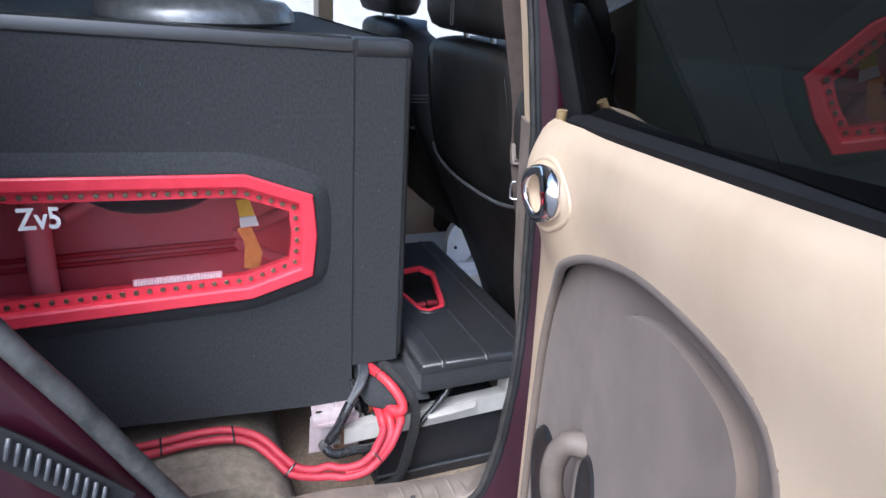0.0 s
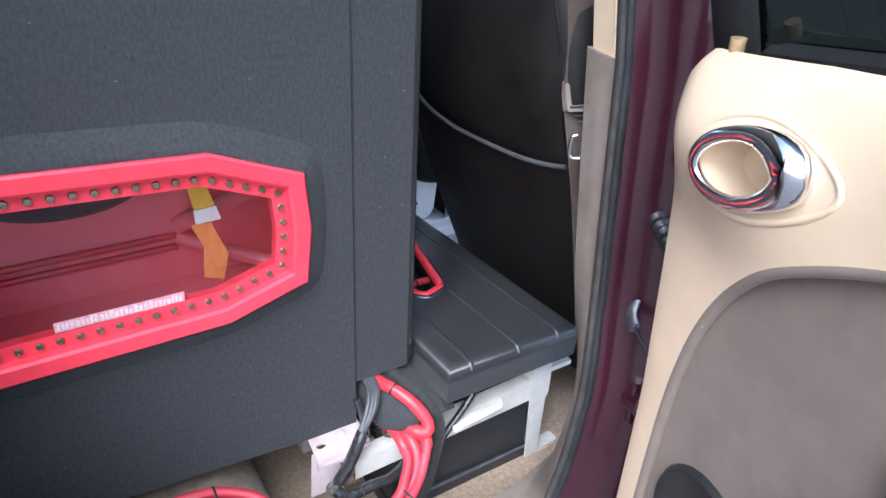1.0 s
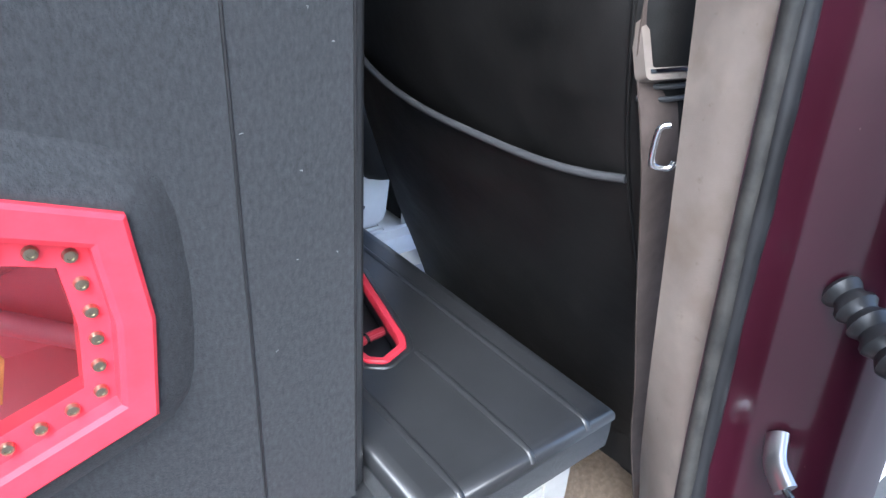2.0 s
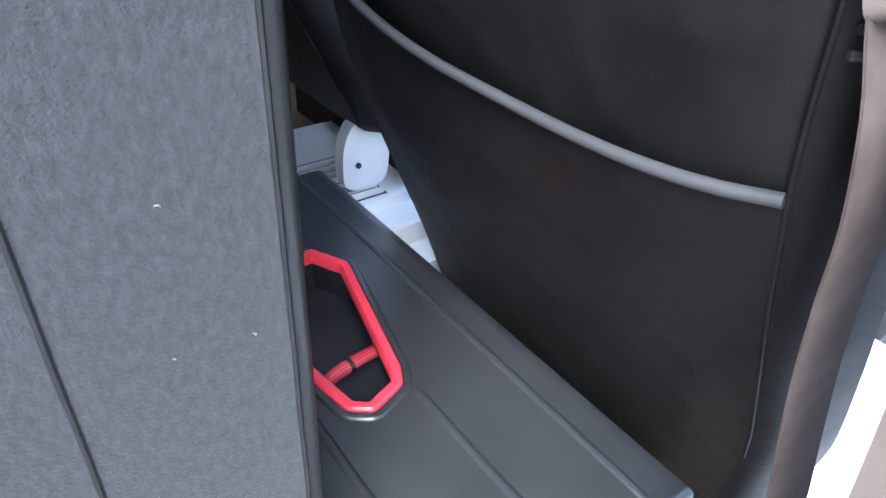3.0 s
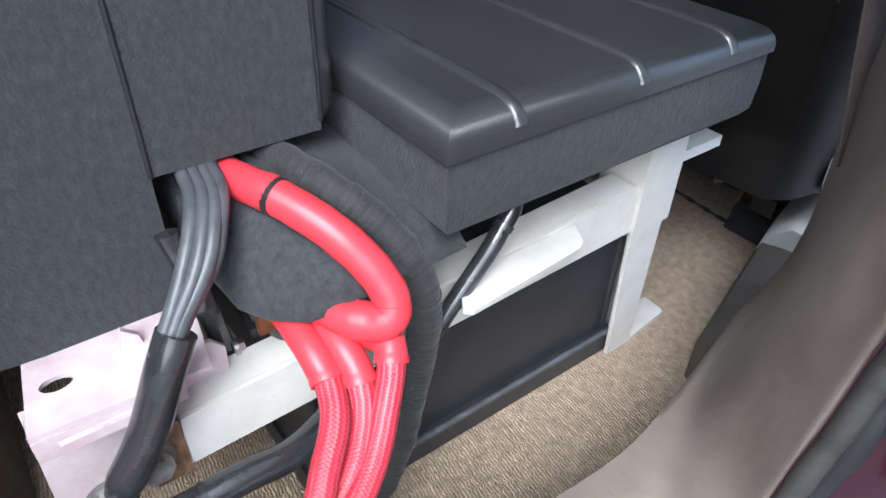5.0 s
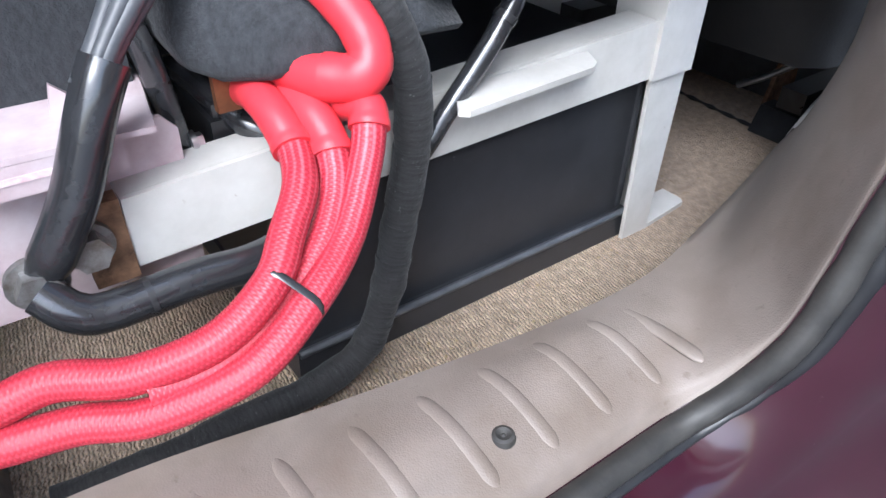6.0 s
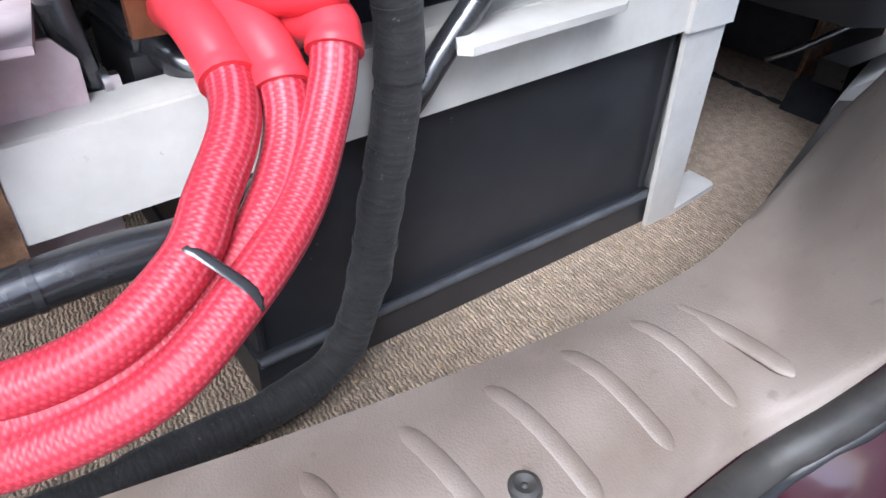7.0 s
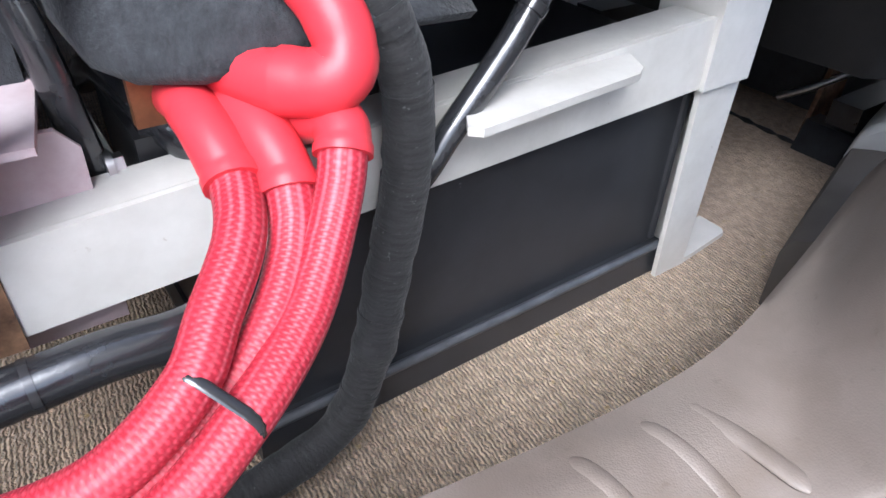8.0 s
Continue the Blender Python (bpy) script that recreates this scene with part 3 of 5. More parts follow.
def pillar():
    p = thing("pillar_trim", "taupe plastic lower trim on the centre pillar", "pillar trim", kind="structure")
    part("lower_trim", trim_loft(SPLIT, len(trim_lines()[0])), BROWN_PLASTIC, p, angle=60)
    # Shade put into the colour: the darker stretch of the wall front_sill continues.
    b = loft([[(x, -0.07 + 0.3 * x, -0.02), (x, -0.07 + 0.3 * x, 0.045), (x, -0.075 + 0.3 * x, 0.06), (x - 0.01, -0.1 + 0.2 * x, 0.078), (x - 0.03, -0.135, 0.09), (x - 0.03, -0.14, -0.02)] for x in (0.012, 0.02, 0.065, 0.12, 0.184)])
    part("kick_panel", b, SHADED_TRIM, p, "taupe kick panel on the carpet, darkened for the pillar's shade")
    up = []
    for z, x, ex, y, ey in ((0.858, -0.129, -0.142, -0.123, -0.186), (1.015, -0.15, -0.163, -0.117, -0.179), (1.165, -0.171, -0.183, -0.106, -0.168), (1.34, -0.2, -0.212, -0.095, -0.155)):
        up.append([(x + 0.1, y - 0.01, z), (x + 0.01, y, z), (x, y - 0.006, z), (ex, ey + 0.008, z), (ex + 0.006, ey, z), (ex + 0.05, ey + 0.01, z)])
    part("upper_trim", loft(up), BEIGE, p, "beige upper pillar trim")


def belt():
    """The front seat belt running down in front of the pillar, its flat to the rear."""
    s = thing("seat_belt", "brown seat belt webbing down the pillar with a steel tongue", "seat belt")
    line = curve([(-0.215, -0.075, 1.32), (-0.165, -0.078, 1.04), (-0.131, -0.08, 0.88), (-0.1255, -0.082, 0.79), (-0.126, -0.0985, 0.735), (-0.1195, -0.1055, 0.69), (-0.1075, -0.1055, 0.645), (-0.0969, -0.1089, 0.5872), (-0.0921, -0.1185, 0.5246), (-0.088, -0.1262, 0.475), (-0.079, -0.1285, 0.42), (-0.0688, -0.1335, 0.3688), (-0.05, -0.142, 0.29)], 6)
    side, thick = Vector((0.997, -0.075, 0)) * 0.044, Vector((0.0001, 0.0014, 0))
    rows = [[p, p + side * 0.5 - thick * 0.3, p + side, p + side + thick, p + thick] for p in line]
    part("webbing", loft(rows), WEBBING, s, "brown woven webbing")
    m = Matrix.Translation((-0.095, -0.088, 0.79)) @ Matrix.Rotation(radians(-12), 4, "Z") @ Matrix.Rotation(radians(-24), 4, "X")
    b = ring(rounded([(-0.031, -0.0235), (0.031, -0.0235), (0.031, 0.0235), (-0.031, 0.0235)], 0.006), rounded([(-0.0235, -0.0145), (0.0235, -0.0145), (0.0235, 0.0165), (-0.0235, 0.0165)], 0.003), -0.006, 0.006, "y", 0.002)
    bmesh.ops.transform(b, matrix=m, verts=b.verts)
    part("belt_guide", b, BROWN_PLASTIC, s, "taupe slotted belt guide")
    for z in (-0.017, 0.021):
        b = block(-0.027, 0.027, -0.0072, -0.002, z - 0.0015, z + 0.0015, 0.0008)
        bmesh.ops.transform(b, matrix=m, verts=b.verts)
        part("guide_edge", b, CHROME, s, "bright steel edge of the guide slot")
    m = Matrix.Translation((-0.136, -0.129, 0.783)) @ Matrix.Rotation(radians(-40), 4, "Z") @ Matrix.Diagonal((1, 1, 0.64, 1))
    b = tube([m @ Vector(p) for p in ((0.0, 0, -0.055), (-0.006, 0, -0.058), (-0.008, 0, -0.07), (-0.008, 0, -0.098), (-0.004, 0, -0.106), (0.006, 0, -0.106), (0.009, 0, -0.098))], 0.0024, 10, 5)
    part("tongue", b, CHROME, s, "bright steel hooked tongue")


def dogleg():
    """Rear edge of the door opening: seal, painted flange and drain strip."""
    line = [(-1.06, -0.27, 0.93), (-1.0, -0.268, 0.76), (-0.943, -0.266, 0.635), (-0.866, -0.264, 0.506), (-0.795, -0.258, 0.375), (-0.742, -0.252, 0.28), (-0.688, -0.25, 0.2), (-0.61, -0.235, 0.12)]
    b = tube(line, 0.0165, 14, 6, wobble=0.08)
    tagged(part("rear_seal", b, RUBBER), "worn grey-black rubber seal on the rear door opening", "door seal", kind="structure")
    out = thing("rear_flange", "maroon painted rear edge of the door opening with a ribbed strip", "car body", kind="structure")
    rows = []
    for x, y, z in curve(line, 4):
        rows.append([(x - 0.012, y + 0.02, z - 0.008), (x - 0.02, y - 0.004, z - 0.015), (x - 0.04, y - 0.014, z - 0.03), (x - 0.055, y - 0.012, z - 0.04), (x - 0.075, y - 0.04, z - 0.055), (x - 0.1, y - 0.05, z - 0.07), (x - 0.2, y - 0.07, z - 0.13), (x - 0.5, y - 0.09, z - 0.3), (x - 0.5, y + 0.02, z - 0.3)])
    part("flange", loft(rows), MAROON, out, angle=60)
    strip = curve([(-0.985, -0.305, 0.514), (-0.932, -0.306, 0.467), (-0.888, -0.306, 0.42), (-0.822, -0.302, 0.348)], 6)
    part("strip_back", tube(strip, 0.028, 10, 0, flat=0.2, up=(0, 1, 0)), BLACK_PLASTIC, out, "black strip")
    for i in range(11):
        p = Vector((-0.94 + 0.0099 * i, -0.317 + 0.0004 * i, 0.487 - 0.0107 * i))
        b = tube([p + Vector((-0.005, 0.002, -0.0165)), p + Vector((-0.003, -0.003, -0.01)), p + Vector((0.001, -0.004, 0.006)), p + Vector((0.003, 0.002, 0.0145))], 0.0036, 10, 3)
        part("strip_rib", b, GREY_WIRE, out)


def quarter():
    # Mostly out of view; added to close off light from the rear.
    b = prism([(-1.1, 0.93), (-1.1, 1.4), (-2.05, 1.4), (-2.05, -0.15), (-1.4, -0.15), (-1.32, 0.43), (-1.2, 0.73)], -0.34, -0.27, "y", 0.01)
    tagged(part("wall_quarter", b, MAROON), "maroon rear quarter of the car behind the door opening", "car body", kind="structure")


def shell():
    """Roof, far side and ends that close the cabin, with window openings."""
    b = loft([[(x, y, z + 0.02 * math.cos((y - 0.55) * 1.9)) for x, y, z in ((x, -0.15, 1.36), (x, 0.15, 1.39), (x, 0.85, 1.39), (x, 1.16, 1.36), (x, 1.16, 1.4), (x, 0.85, 1.44), (x, 0.15, 1.44), (x, -0.17, 1.4))] for x in (-2.0, -1.0, -0.2, 0.4)])
    tagged(part("ceiling", b, HEADLINER), "pale cloth headliner of the car roof", "ceiling", kind="structure")
    b = block(-2.0, 2.0, 1.22, 1.3, -0.1, 0.76, 0.01)
    for x0, x1 in ((-0.21, -0.16), (0.5, 0.58)):
        b = block(x0, x1, 1.2, 1.28, 0.75, 1.38, 0.01, bm=b)
    # Added out of view: blocks rear light and darkens the door glass's reflection.
    c = block(-2.0, -0.95, 1.2, 1.28, 0.77, 1.38, 0.01)
    tagged(part("wall_far_rear", c, LEATHER), "unseen dark panel over the far rear windows, added to dim reflections", "car side", kind="structure")
    tagged(part("wall_far", b, BEIGE), "beige trimmed far side of the cabin with window openings", "car side", kind="structure")
    b = prism([(0.88, -0.03), (2.0, -0.03), (2.0, 0.8), (1.3, 0.84), (1.05, 0.78), (0.98, 0.64), (0.94, 0.5)], -0.2, 1.22, "y", 0.02)
    tagged(part("dashboard", b, CONSOLE), "light grey dashboard across the front of the cabin", "dashboard", kind="structure")
    # Unseen rear end, made dark for what the door glass mirrors.
    b = block(-2.06, -2.0, -0.27, 1.28, -0.03, 0.9, 0.01)
    b = block(-2.04, -1.98, -0.27, 1.28, 0.89, 1.4, 0.01, bm=b)
    tagged(part("wall_rear", b, LEATHER), "unseen tailgate closing the cabin, dark to dim reflections", "tailgate", kind="structure")


def crumbs():
    """Crumbs and grit on the carpet."""
    rnd, b = random.Random(23), None
    for _ in range(90):
        x, y = rnd.uniform(-0.48, 0.25), rnd.uniform(-0.115, 0.12)
        if (-0.36 < x < 0.08 and y > -0.004) or (x > 0.0 and y < -0.06 + 0.3 * x):
            continue
        w, h = rnd.uniform(0.0005, 0.0014), rnd.uniform(0.0008, 0.0018)
        b = block(x - w, x + w, y - w * 0.7, y + w * 0.7, 0.0, h, 0.0003, 1, b)
    tagged(part("crumbs", b, YELLOWED), "yellowish crumbs and grit on the floor carpet", "crumbs", kind="stuff")


# ---- the subwoofer box ----
BOXM = Matrix.Translation((-0.391, 0.05, 0.21))


def box_local(x, z):
    """World x, z on the box face to the box's own x, z."""
    return (x + 0.391, z - 0.21)


def subwoofer_box():
    bx = thing("subwoofer_box", "large black carpeted subwoofer box with a red framed window", "speaker box", m=BOXM)
    hgt, left, deep, cut = 0.762, -1.14, 1.1, 0.092
    win = [box_local(x, z) for x, z in ((-1.25, 0.535), (-1.12, 0.486), (-0.592, 0.497), (-0.476, 0.532), (-0.467, 0.616), (-0.474, 0.696), (-0.595, 0.741), (-1.12, 0.756), (-1.25, 0.7))]
    hole = grown(win, -0.03)
    top = lambda x: hgt - 0.04 * min(x, 0.0)
    # front panel with the window cut through it; its foot rises a little towards the tail
    face = [(left, 0.08), (0.0, 0.0), (0.0, hgt), (left, top(left))]
    b = bmesh.new()
    ov = [b.verts.new((x, 0.0, z)) for x, z in face]
    iv = [b.verts.new((x, 0.0, z)) for x, z in hole]
    oe = [b.edges.new((ov[i], ov[(i + 1) % 4])) for i in range(4)]
    ie = [b.edges.new((iv[i], iv[(i + 1) % len(iv)])) for i in range(len(iv))]
    bmesh.ops.triangle_fill(b, use_beauty=True, edges=oe + ie)
    back = [b.verts.new((x, 0.02, z)) for x, z in hole]
    for i in range(len(iv)):
        j = (i + 1) % len(iv)
        b.faces.new((iv[i], iv[j], back[j], back[i]))
    part("front_panel", b, BOX_CARPET, bx)
    part("corner_panel", block(0.0005, 0.1, 0.0, 0.02, cut, hgt - 0.004, 0.003), BOX_CARPET, bx)
    # rounded vinyl edging down the outer corner, with its stitched seam
    edge = [(0.1, 0.0005), (0.1055, 0.001), (0.11, 0.0035), (0.1135, 0.0085), (0.1145, 0.016), (0.1145, 0.06)]
    rows = [[(x, y, z) for x, y in edge] for z in [cut + 0.012 + (hgt - cut - 0.028) * k / 12 for k in range(13)]]
    high = [(0.1 + (x - 0.1) * 0.6, y + 0.006, hgt - 0.006) for x, y in edge]
    low = [(0.1 + (x - 0.1) * 0.6, y + 0.006, cut + 0.002) for x, y in edge]
    part("edging", loft([low] + rows + [high], closed=False), VINYL, bx, "smooth black vinyl edging")
    b = tube([(0.1 + 0.0006 * noise.noise(Vector((k * 0.9, 0, 0))), -0.0002, cut + 0.006 + (hgt - cut - 0.02) * k / 14) for k in range(15)], 0.0015, 6, 2)
    part("edge_seam", b, BLACK_PLASTIC, bx)
    b = tube([(0.0006 * noise.noise(Vector((k * 0.8, 3, 0))), -0.0002, cut + (hgt - cut - 0.02) * k / 14) for k in range(15)], 0.0015, 6, 2)
    part("panel_seam", b, BLACK_PLASTIC, bx)
    # carcass: end, bottom, back
    b = block(0.096, 0.1144, 0.055, deep, cut, hgt - 0.006)
    b = prism([(left, 0.081), (-0.002, 0.001), (-0.002, 0.018), (left, 0.098)], 0.004, deep, "y", bm=b)
    b = block(-0.02, -0.001, 0.002, deep, 0.001, cut + 0.01, bm=b)
    b = block(-0.001, 0.1, 0.002, deep, cut + 0.0005, cut + 0.016, bm=b)
    part("carcass", b, BOX_CARPET, bx)
    b = prism([(left, top(left) - 0.026), (0.0, hgt - 0.026), (0.112, hgt - 0.026), (0.112, hgt - 0.006), (0.0, hgt - 0.006), (left, top(left) - 0.006)], 0.021, deep, "y")
    part("top_panel", b, BOX_CARPET, bx)
    # padded vinyl strip along the top edge
    prof = [(0.001, -0.022), (-0.0035, -0.018), (-0.0045, -0.008), (0.0, 0.002), (0.012, 0.006), (0.05, 0.004), (0.05, -0.01), (0.006, -0.022)]
    rows = [[(x, y, top(x) + z + 0.0012 * noise.noise(Vector((x * 14, y * 30, 0)))) for y, z in prof] for x in [left + 0.04 * k for k in range(29)] + [-0.004]]
    part("top_edging", loft(rows), VINYL, bx, "padded black vinyl edging")
    prof = [(0.001, -0.03), (-0.004, -0.024), (-0.0055, -0.012), (-0.001, 0.0005), (0.012, 0.004), (0.05, 0.003), (0.05, -0.012), (0.008, -0.03)]
    rows = [[(x, y + d, hgt + z - d) for y, z in prof] for x, d in ((0.002, 0.004), (0.006, 0.0), (0.05, 0.0), (0.094, 0.0), (0.106, 0.0015), (0.113, 0.006), (0.116, 0.014))]
    part("corner_edging", loft(rows), VINYL, bx, "padded black vinyl corner")
    # carpet-wrapped raised bezel round the window
    lip = grown(win, 0.036)
    b = bmesh.new()
    loops = [[b.verts.new((x, y, z)) for x, z in pts] for pts, y in ((rounded(lip, 0.04, 3), 0.0005), (rounded(grown(win, 0.03), 0.036, 3), -0.004), (rounded(grown(win, 0.008), 0.016, 3), -0.019), (rounded(grown(win, 0.001), 0.008, 3), -0.0205), (rounded(grown(win, -0.006), 0.006, 3), -0.018))]
    n = len(loops[0])
    for r, s in zip(loops, loops[1:]):
        for i in range(n):
            j = (i + 1) % n
            b.faces.new((r[i], r[j], s[j], s[i]))
    part("window_bezel", b, BOX_CARPET, bx, "raised carpeted bezel", angle=70)
    # red frame, acrylic and bolts
    b = bmesh.new()
    loops = [[b.verts.new((x, y, z)) for x, z in grown(win, d)] for d, y in ((0.0, -0.016), (0.0, -0.0255), (-0.003, -0.028), (-0.021, -0.0265), (-0.025, -0.024), (-0.0255, -0.012), (-0.0455, -0.0115), (-0.0455, 0.004))]
    n = len(loops[0])
    for r, s in zip(loops, loops[1:]):
        for i in range(n):
            j = (i + 1) % n
            b.faces.new((r[i], r[j], s[j], s[i]))
    frame_part = part("window_frame", b, RED_GLOSS, bx, "red painted stepped window frame", angle=25)
    pane = part("acrylic_pane", sheet([(x, -0.011, z) for x, z in grown(win, -0.0262)], (0, -1, 0)), ACRYLIC, bx, "clear acrylic pane")
    pane.visible_shadow = False
    path = [Vector(p) for p in grown(win, -0.0355)]
    length, step, at = 0.0, 0.0222, 0.008
    for i in range(len(path)):
        a, c = path[i], path[(i + 1) % len(path)]
        seg = (c - a).length
        while at < seg:
            p = a + (c - a) * (at / seg)
            if p.x > -0.84:
                head = turned([(0.0, 0.0), (0.0022, 0.0), (0.0026, -0.0012), (0.0042, -0.001), (0.0048, 0.0008), (0.005, 0.003)], (p.x, -0.0152, p.y), "y", 10)
                part("bolt", head, BOLT, frame_part)
            at += step
        at -= seg
    # decals on the pane
    txt = bpy.data.curves.new("letters", "FONT")
    txt.body, txt.size, txt.extrude = "Zv5", 0.055, 0.0001
    txt.offset = 0.0012
    tob = bpy.data.objects.new("letters", txt)
    me = bpy.data.meshes.new_from_object(tob)
    bpy.data.objects.remove(tob)
    me.materials.append(DECAL)
    lx, lz = box_local(-0.955, 0.661)
    decal = new("lettering", me)
    decal.parent = pane
    decal.matrix_local = Matrix.Translation((lx, -0.0125, lz)) @ Matrix.Rotation(radians(90), 4, "X") @ Matrix.Diagonal((0.74, 0.95, 1, 1))
    tagged(decal, "white lettering on the pane")
    x0, z0 = box_local(-0.795, 0.54)
    rnd = random.Random(4)
    part("letter_strip", prism([(x0, z0), (x0 + 0.152, z0 + 0.002), (x0 + 0.152, z0 + 0.016), (x0, z0 + 0.014)], -0.0121, -0.0119, "y"), WORN_STRIP, pane, "worn pale strip of lettering")
    x = x0 + 0.003
    while x < x0 + 0.145:
        w = rnd.uniform(0.0025, 0.005)
        part("letter_bar", block(x, x + w, -0.0126, -0.0123, z0 + 0.003, z0 + rnd.uniform(0.0105, 0.0135)), FAINT_DECAL, pane)
        x += w + 0.0016
    # red painted chamber behind the pane
    b = block(left + 0.02, -0.022, 0.27, 0.29, 0.1, hgt - 0.04)
    b = block(left + 0.02, -0.004, 0.03, 0.27, 0.2, 0.215, bm=b)
    b = block(-0.022, -0.004, 0.03, 0.29, 0.1, hgt - 0.04, bm=b)
    b = block(left + 0.02, -0.004, 0.03, 0.29, hgt - 0.06, hgt - 0.045, bm=b)
    b = block(left + 0.02, left + 0.04, 0.03, 0.29, 0.11, hgt - 0.04, bm=b)
    part("chamber", b, RED_IN, bx, "red painted inside of the box")
    b = tube([(-0.56, 0.1, 0.22), (-0.555, 0.1, 0.7)], 0.024, 14, 1)
    b = tube([(-0.52, 0.14, 0.42), (-0.3, 0.25, 0.52)], 0.014, 12, 1, bm=b)
    b = tube([(-0.2, 0.25, 0.32), (-0.06, 0.15, 0.42)], 0.014, 12, 1, bm=b)
    b = tube([(-0.2, 0.25, 0.3), (-0.03, 0.13, 0.25)], 0.012, 12, 1, bm=b)
    part("brace", b, RED_IN, bx)
    b = tube([(left + 0.05, 0.26, 0.285), (-0.2, 0.26, 0.3)], 0.006, 10, 1)
    b = tube([(left + 0.05, 0.256, 0.265), (-0.2, 0.256, 0.282)], 0.006, 10, 1, bm=b)
    part("inner_cable", b, SHRINK_RED, bx, "pair of red cables")
    b = prism([(-0.214, 0.395), (-0.186, 0.395), (-0.166, 0.34), (-0.176, 0.3), (-0.204, 0.31), (-0.2, 0.36)], 0.077, 0.079, "y", 0.0006)
    tag = part("tag", b, ORANGE_TAG, bx, "orange cloth tag hanging inside")
    part("tag_band", prism([(-0.213, 0.452), (-0.188, 0.456), (-0.178, 0.42), (-0.207, 0.418)], 0.076, 0.079, "y", 0.0006), YELLOW_TAG, tag, "yellow band")
    part("tag_band", prism([(-0.208, 0.417), (-0.177, 0.419), (-0.171, 0.398), (-0.207, 0.396)], 0.0755, 0.0785, "y", 0.0006), DECAL, tag, "white band")
    b = turned([(0.0, 0.43), (0.06, 0.432), (0.1, 0.44), (0.128, 0.458), (0.142, 0.5), (0.147, 0.55), (0.15, 0.7), (0.0, 0.7)], (-0.36, 0.165, 0.0), "z", 40)
    part("driver", b, CONE, bx, "black underside of a subwoofer driver")


def lint():
    """White fluff caught on the carpet of the box."""
    rnd, b = random.Random(11), None
    spots = [(-0.68, 0.83), (-0.75, 0.895), (-0.474, 0.74), (-0.31, 0.785), (-0.385, 0.727), (-0.33, 0.81), (-0.37, 0.53), (-0.31, 0.61), (-0.59, 0.37), (-0.34, 0.69)]
    spots += [(rnd.uniform(-0.92, -0.3), rnd.uniform(0.32, 0.95)) for _ in range(14)]
    for x, z in spots:
        lx, lz = box_local(x, z)
        if 0.24 < lz < 0.58 and lx < -0.03:
            continue
        p, a, w = Vector((lx, -0.0012, lz)), rnd.uniform(0, 6.3), rnd.uniform(0.0007, 0.0018)
        d = Vector((math.cos(a), 0.1, math.sin(a))) * w
        b = tube([p - d, p + Vector((0.0006, -0.0008, 0.0008)), p + d], rnd.uniform(0.0002, 0.0004), 5, 2, bm=b)
    ob = tagged(part("lint", b, FLUFF), "white lint on the black carpet", "lint", kind="stuff")
    ob.matrix_world = BOXM


def driver_on_top():
    """The inverted driver's rim on top of the box."""
    d = thing("subwoofer", "grey cast subwoofer rim bolted on top of the box", "speaker", m=BOXM @ Matrix.Translation((-0.25, 0.25, 0.772)))
    part("rim", turned([(0.0, 0.0), (0.178, 0.0), (0.186, 0.006), (0.184, 0.024), (0.168, 0.04), (0.14, 0.044), (0.125, 0.054), (0.0, 0.056)], (0, 0, 0), "z", 56), BASKET, d)
    part("magnet", turned([(0.0, 0.05), (0.1, 0.05), (0.102, 0.056), (0.102, 0.11), (0.098, 0.116), (0.0, 0.116)], (0, 0, 0), "z", 48), CONE, d, "black magnet")


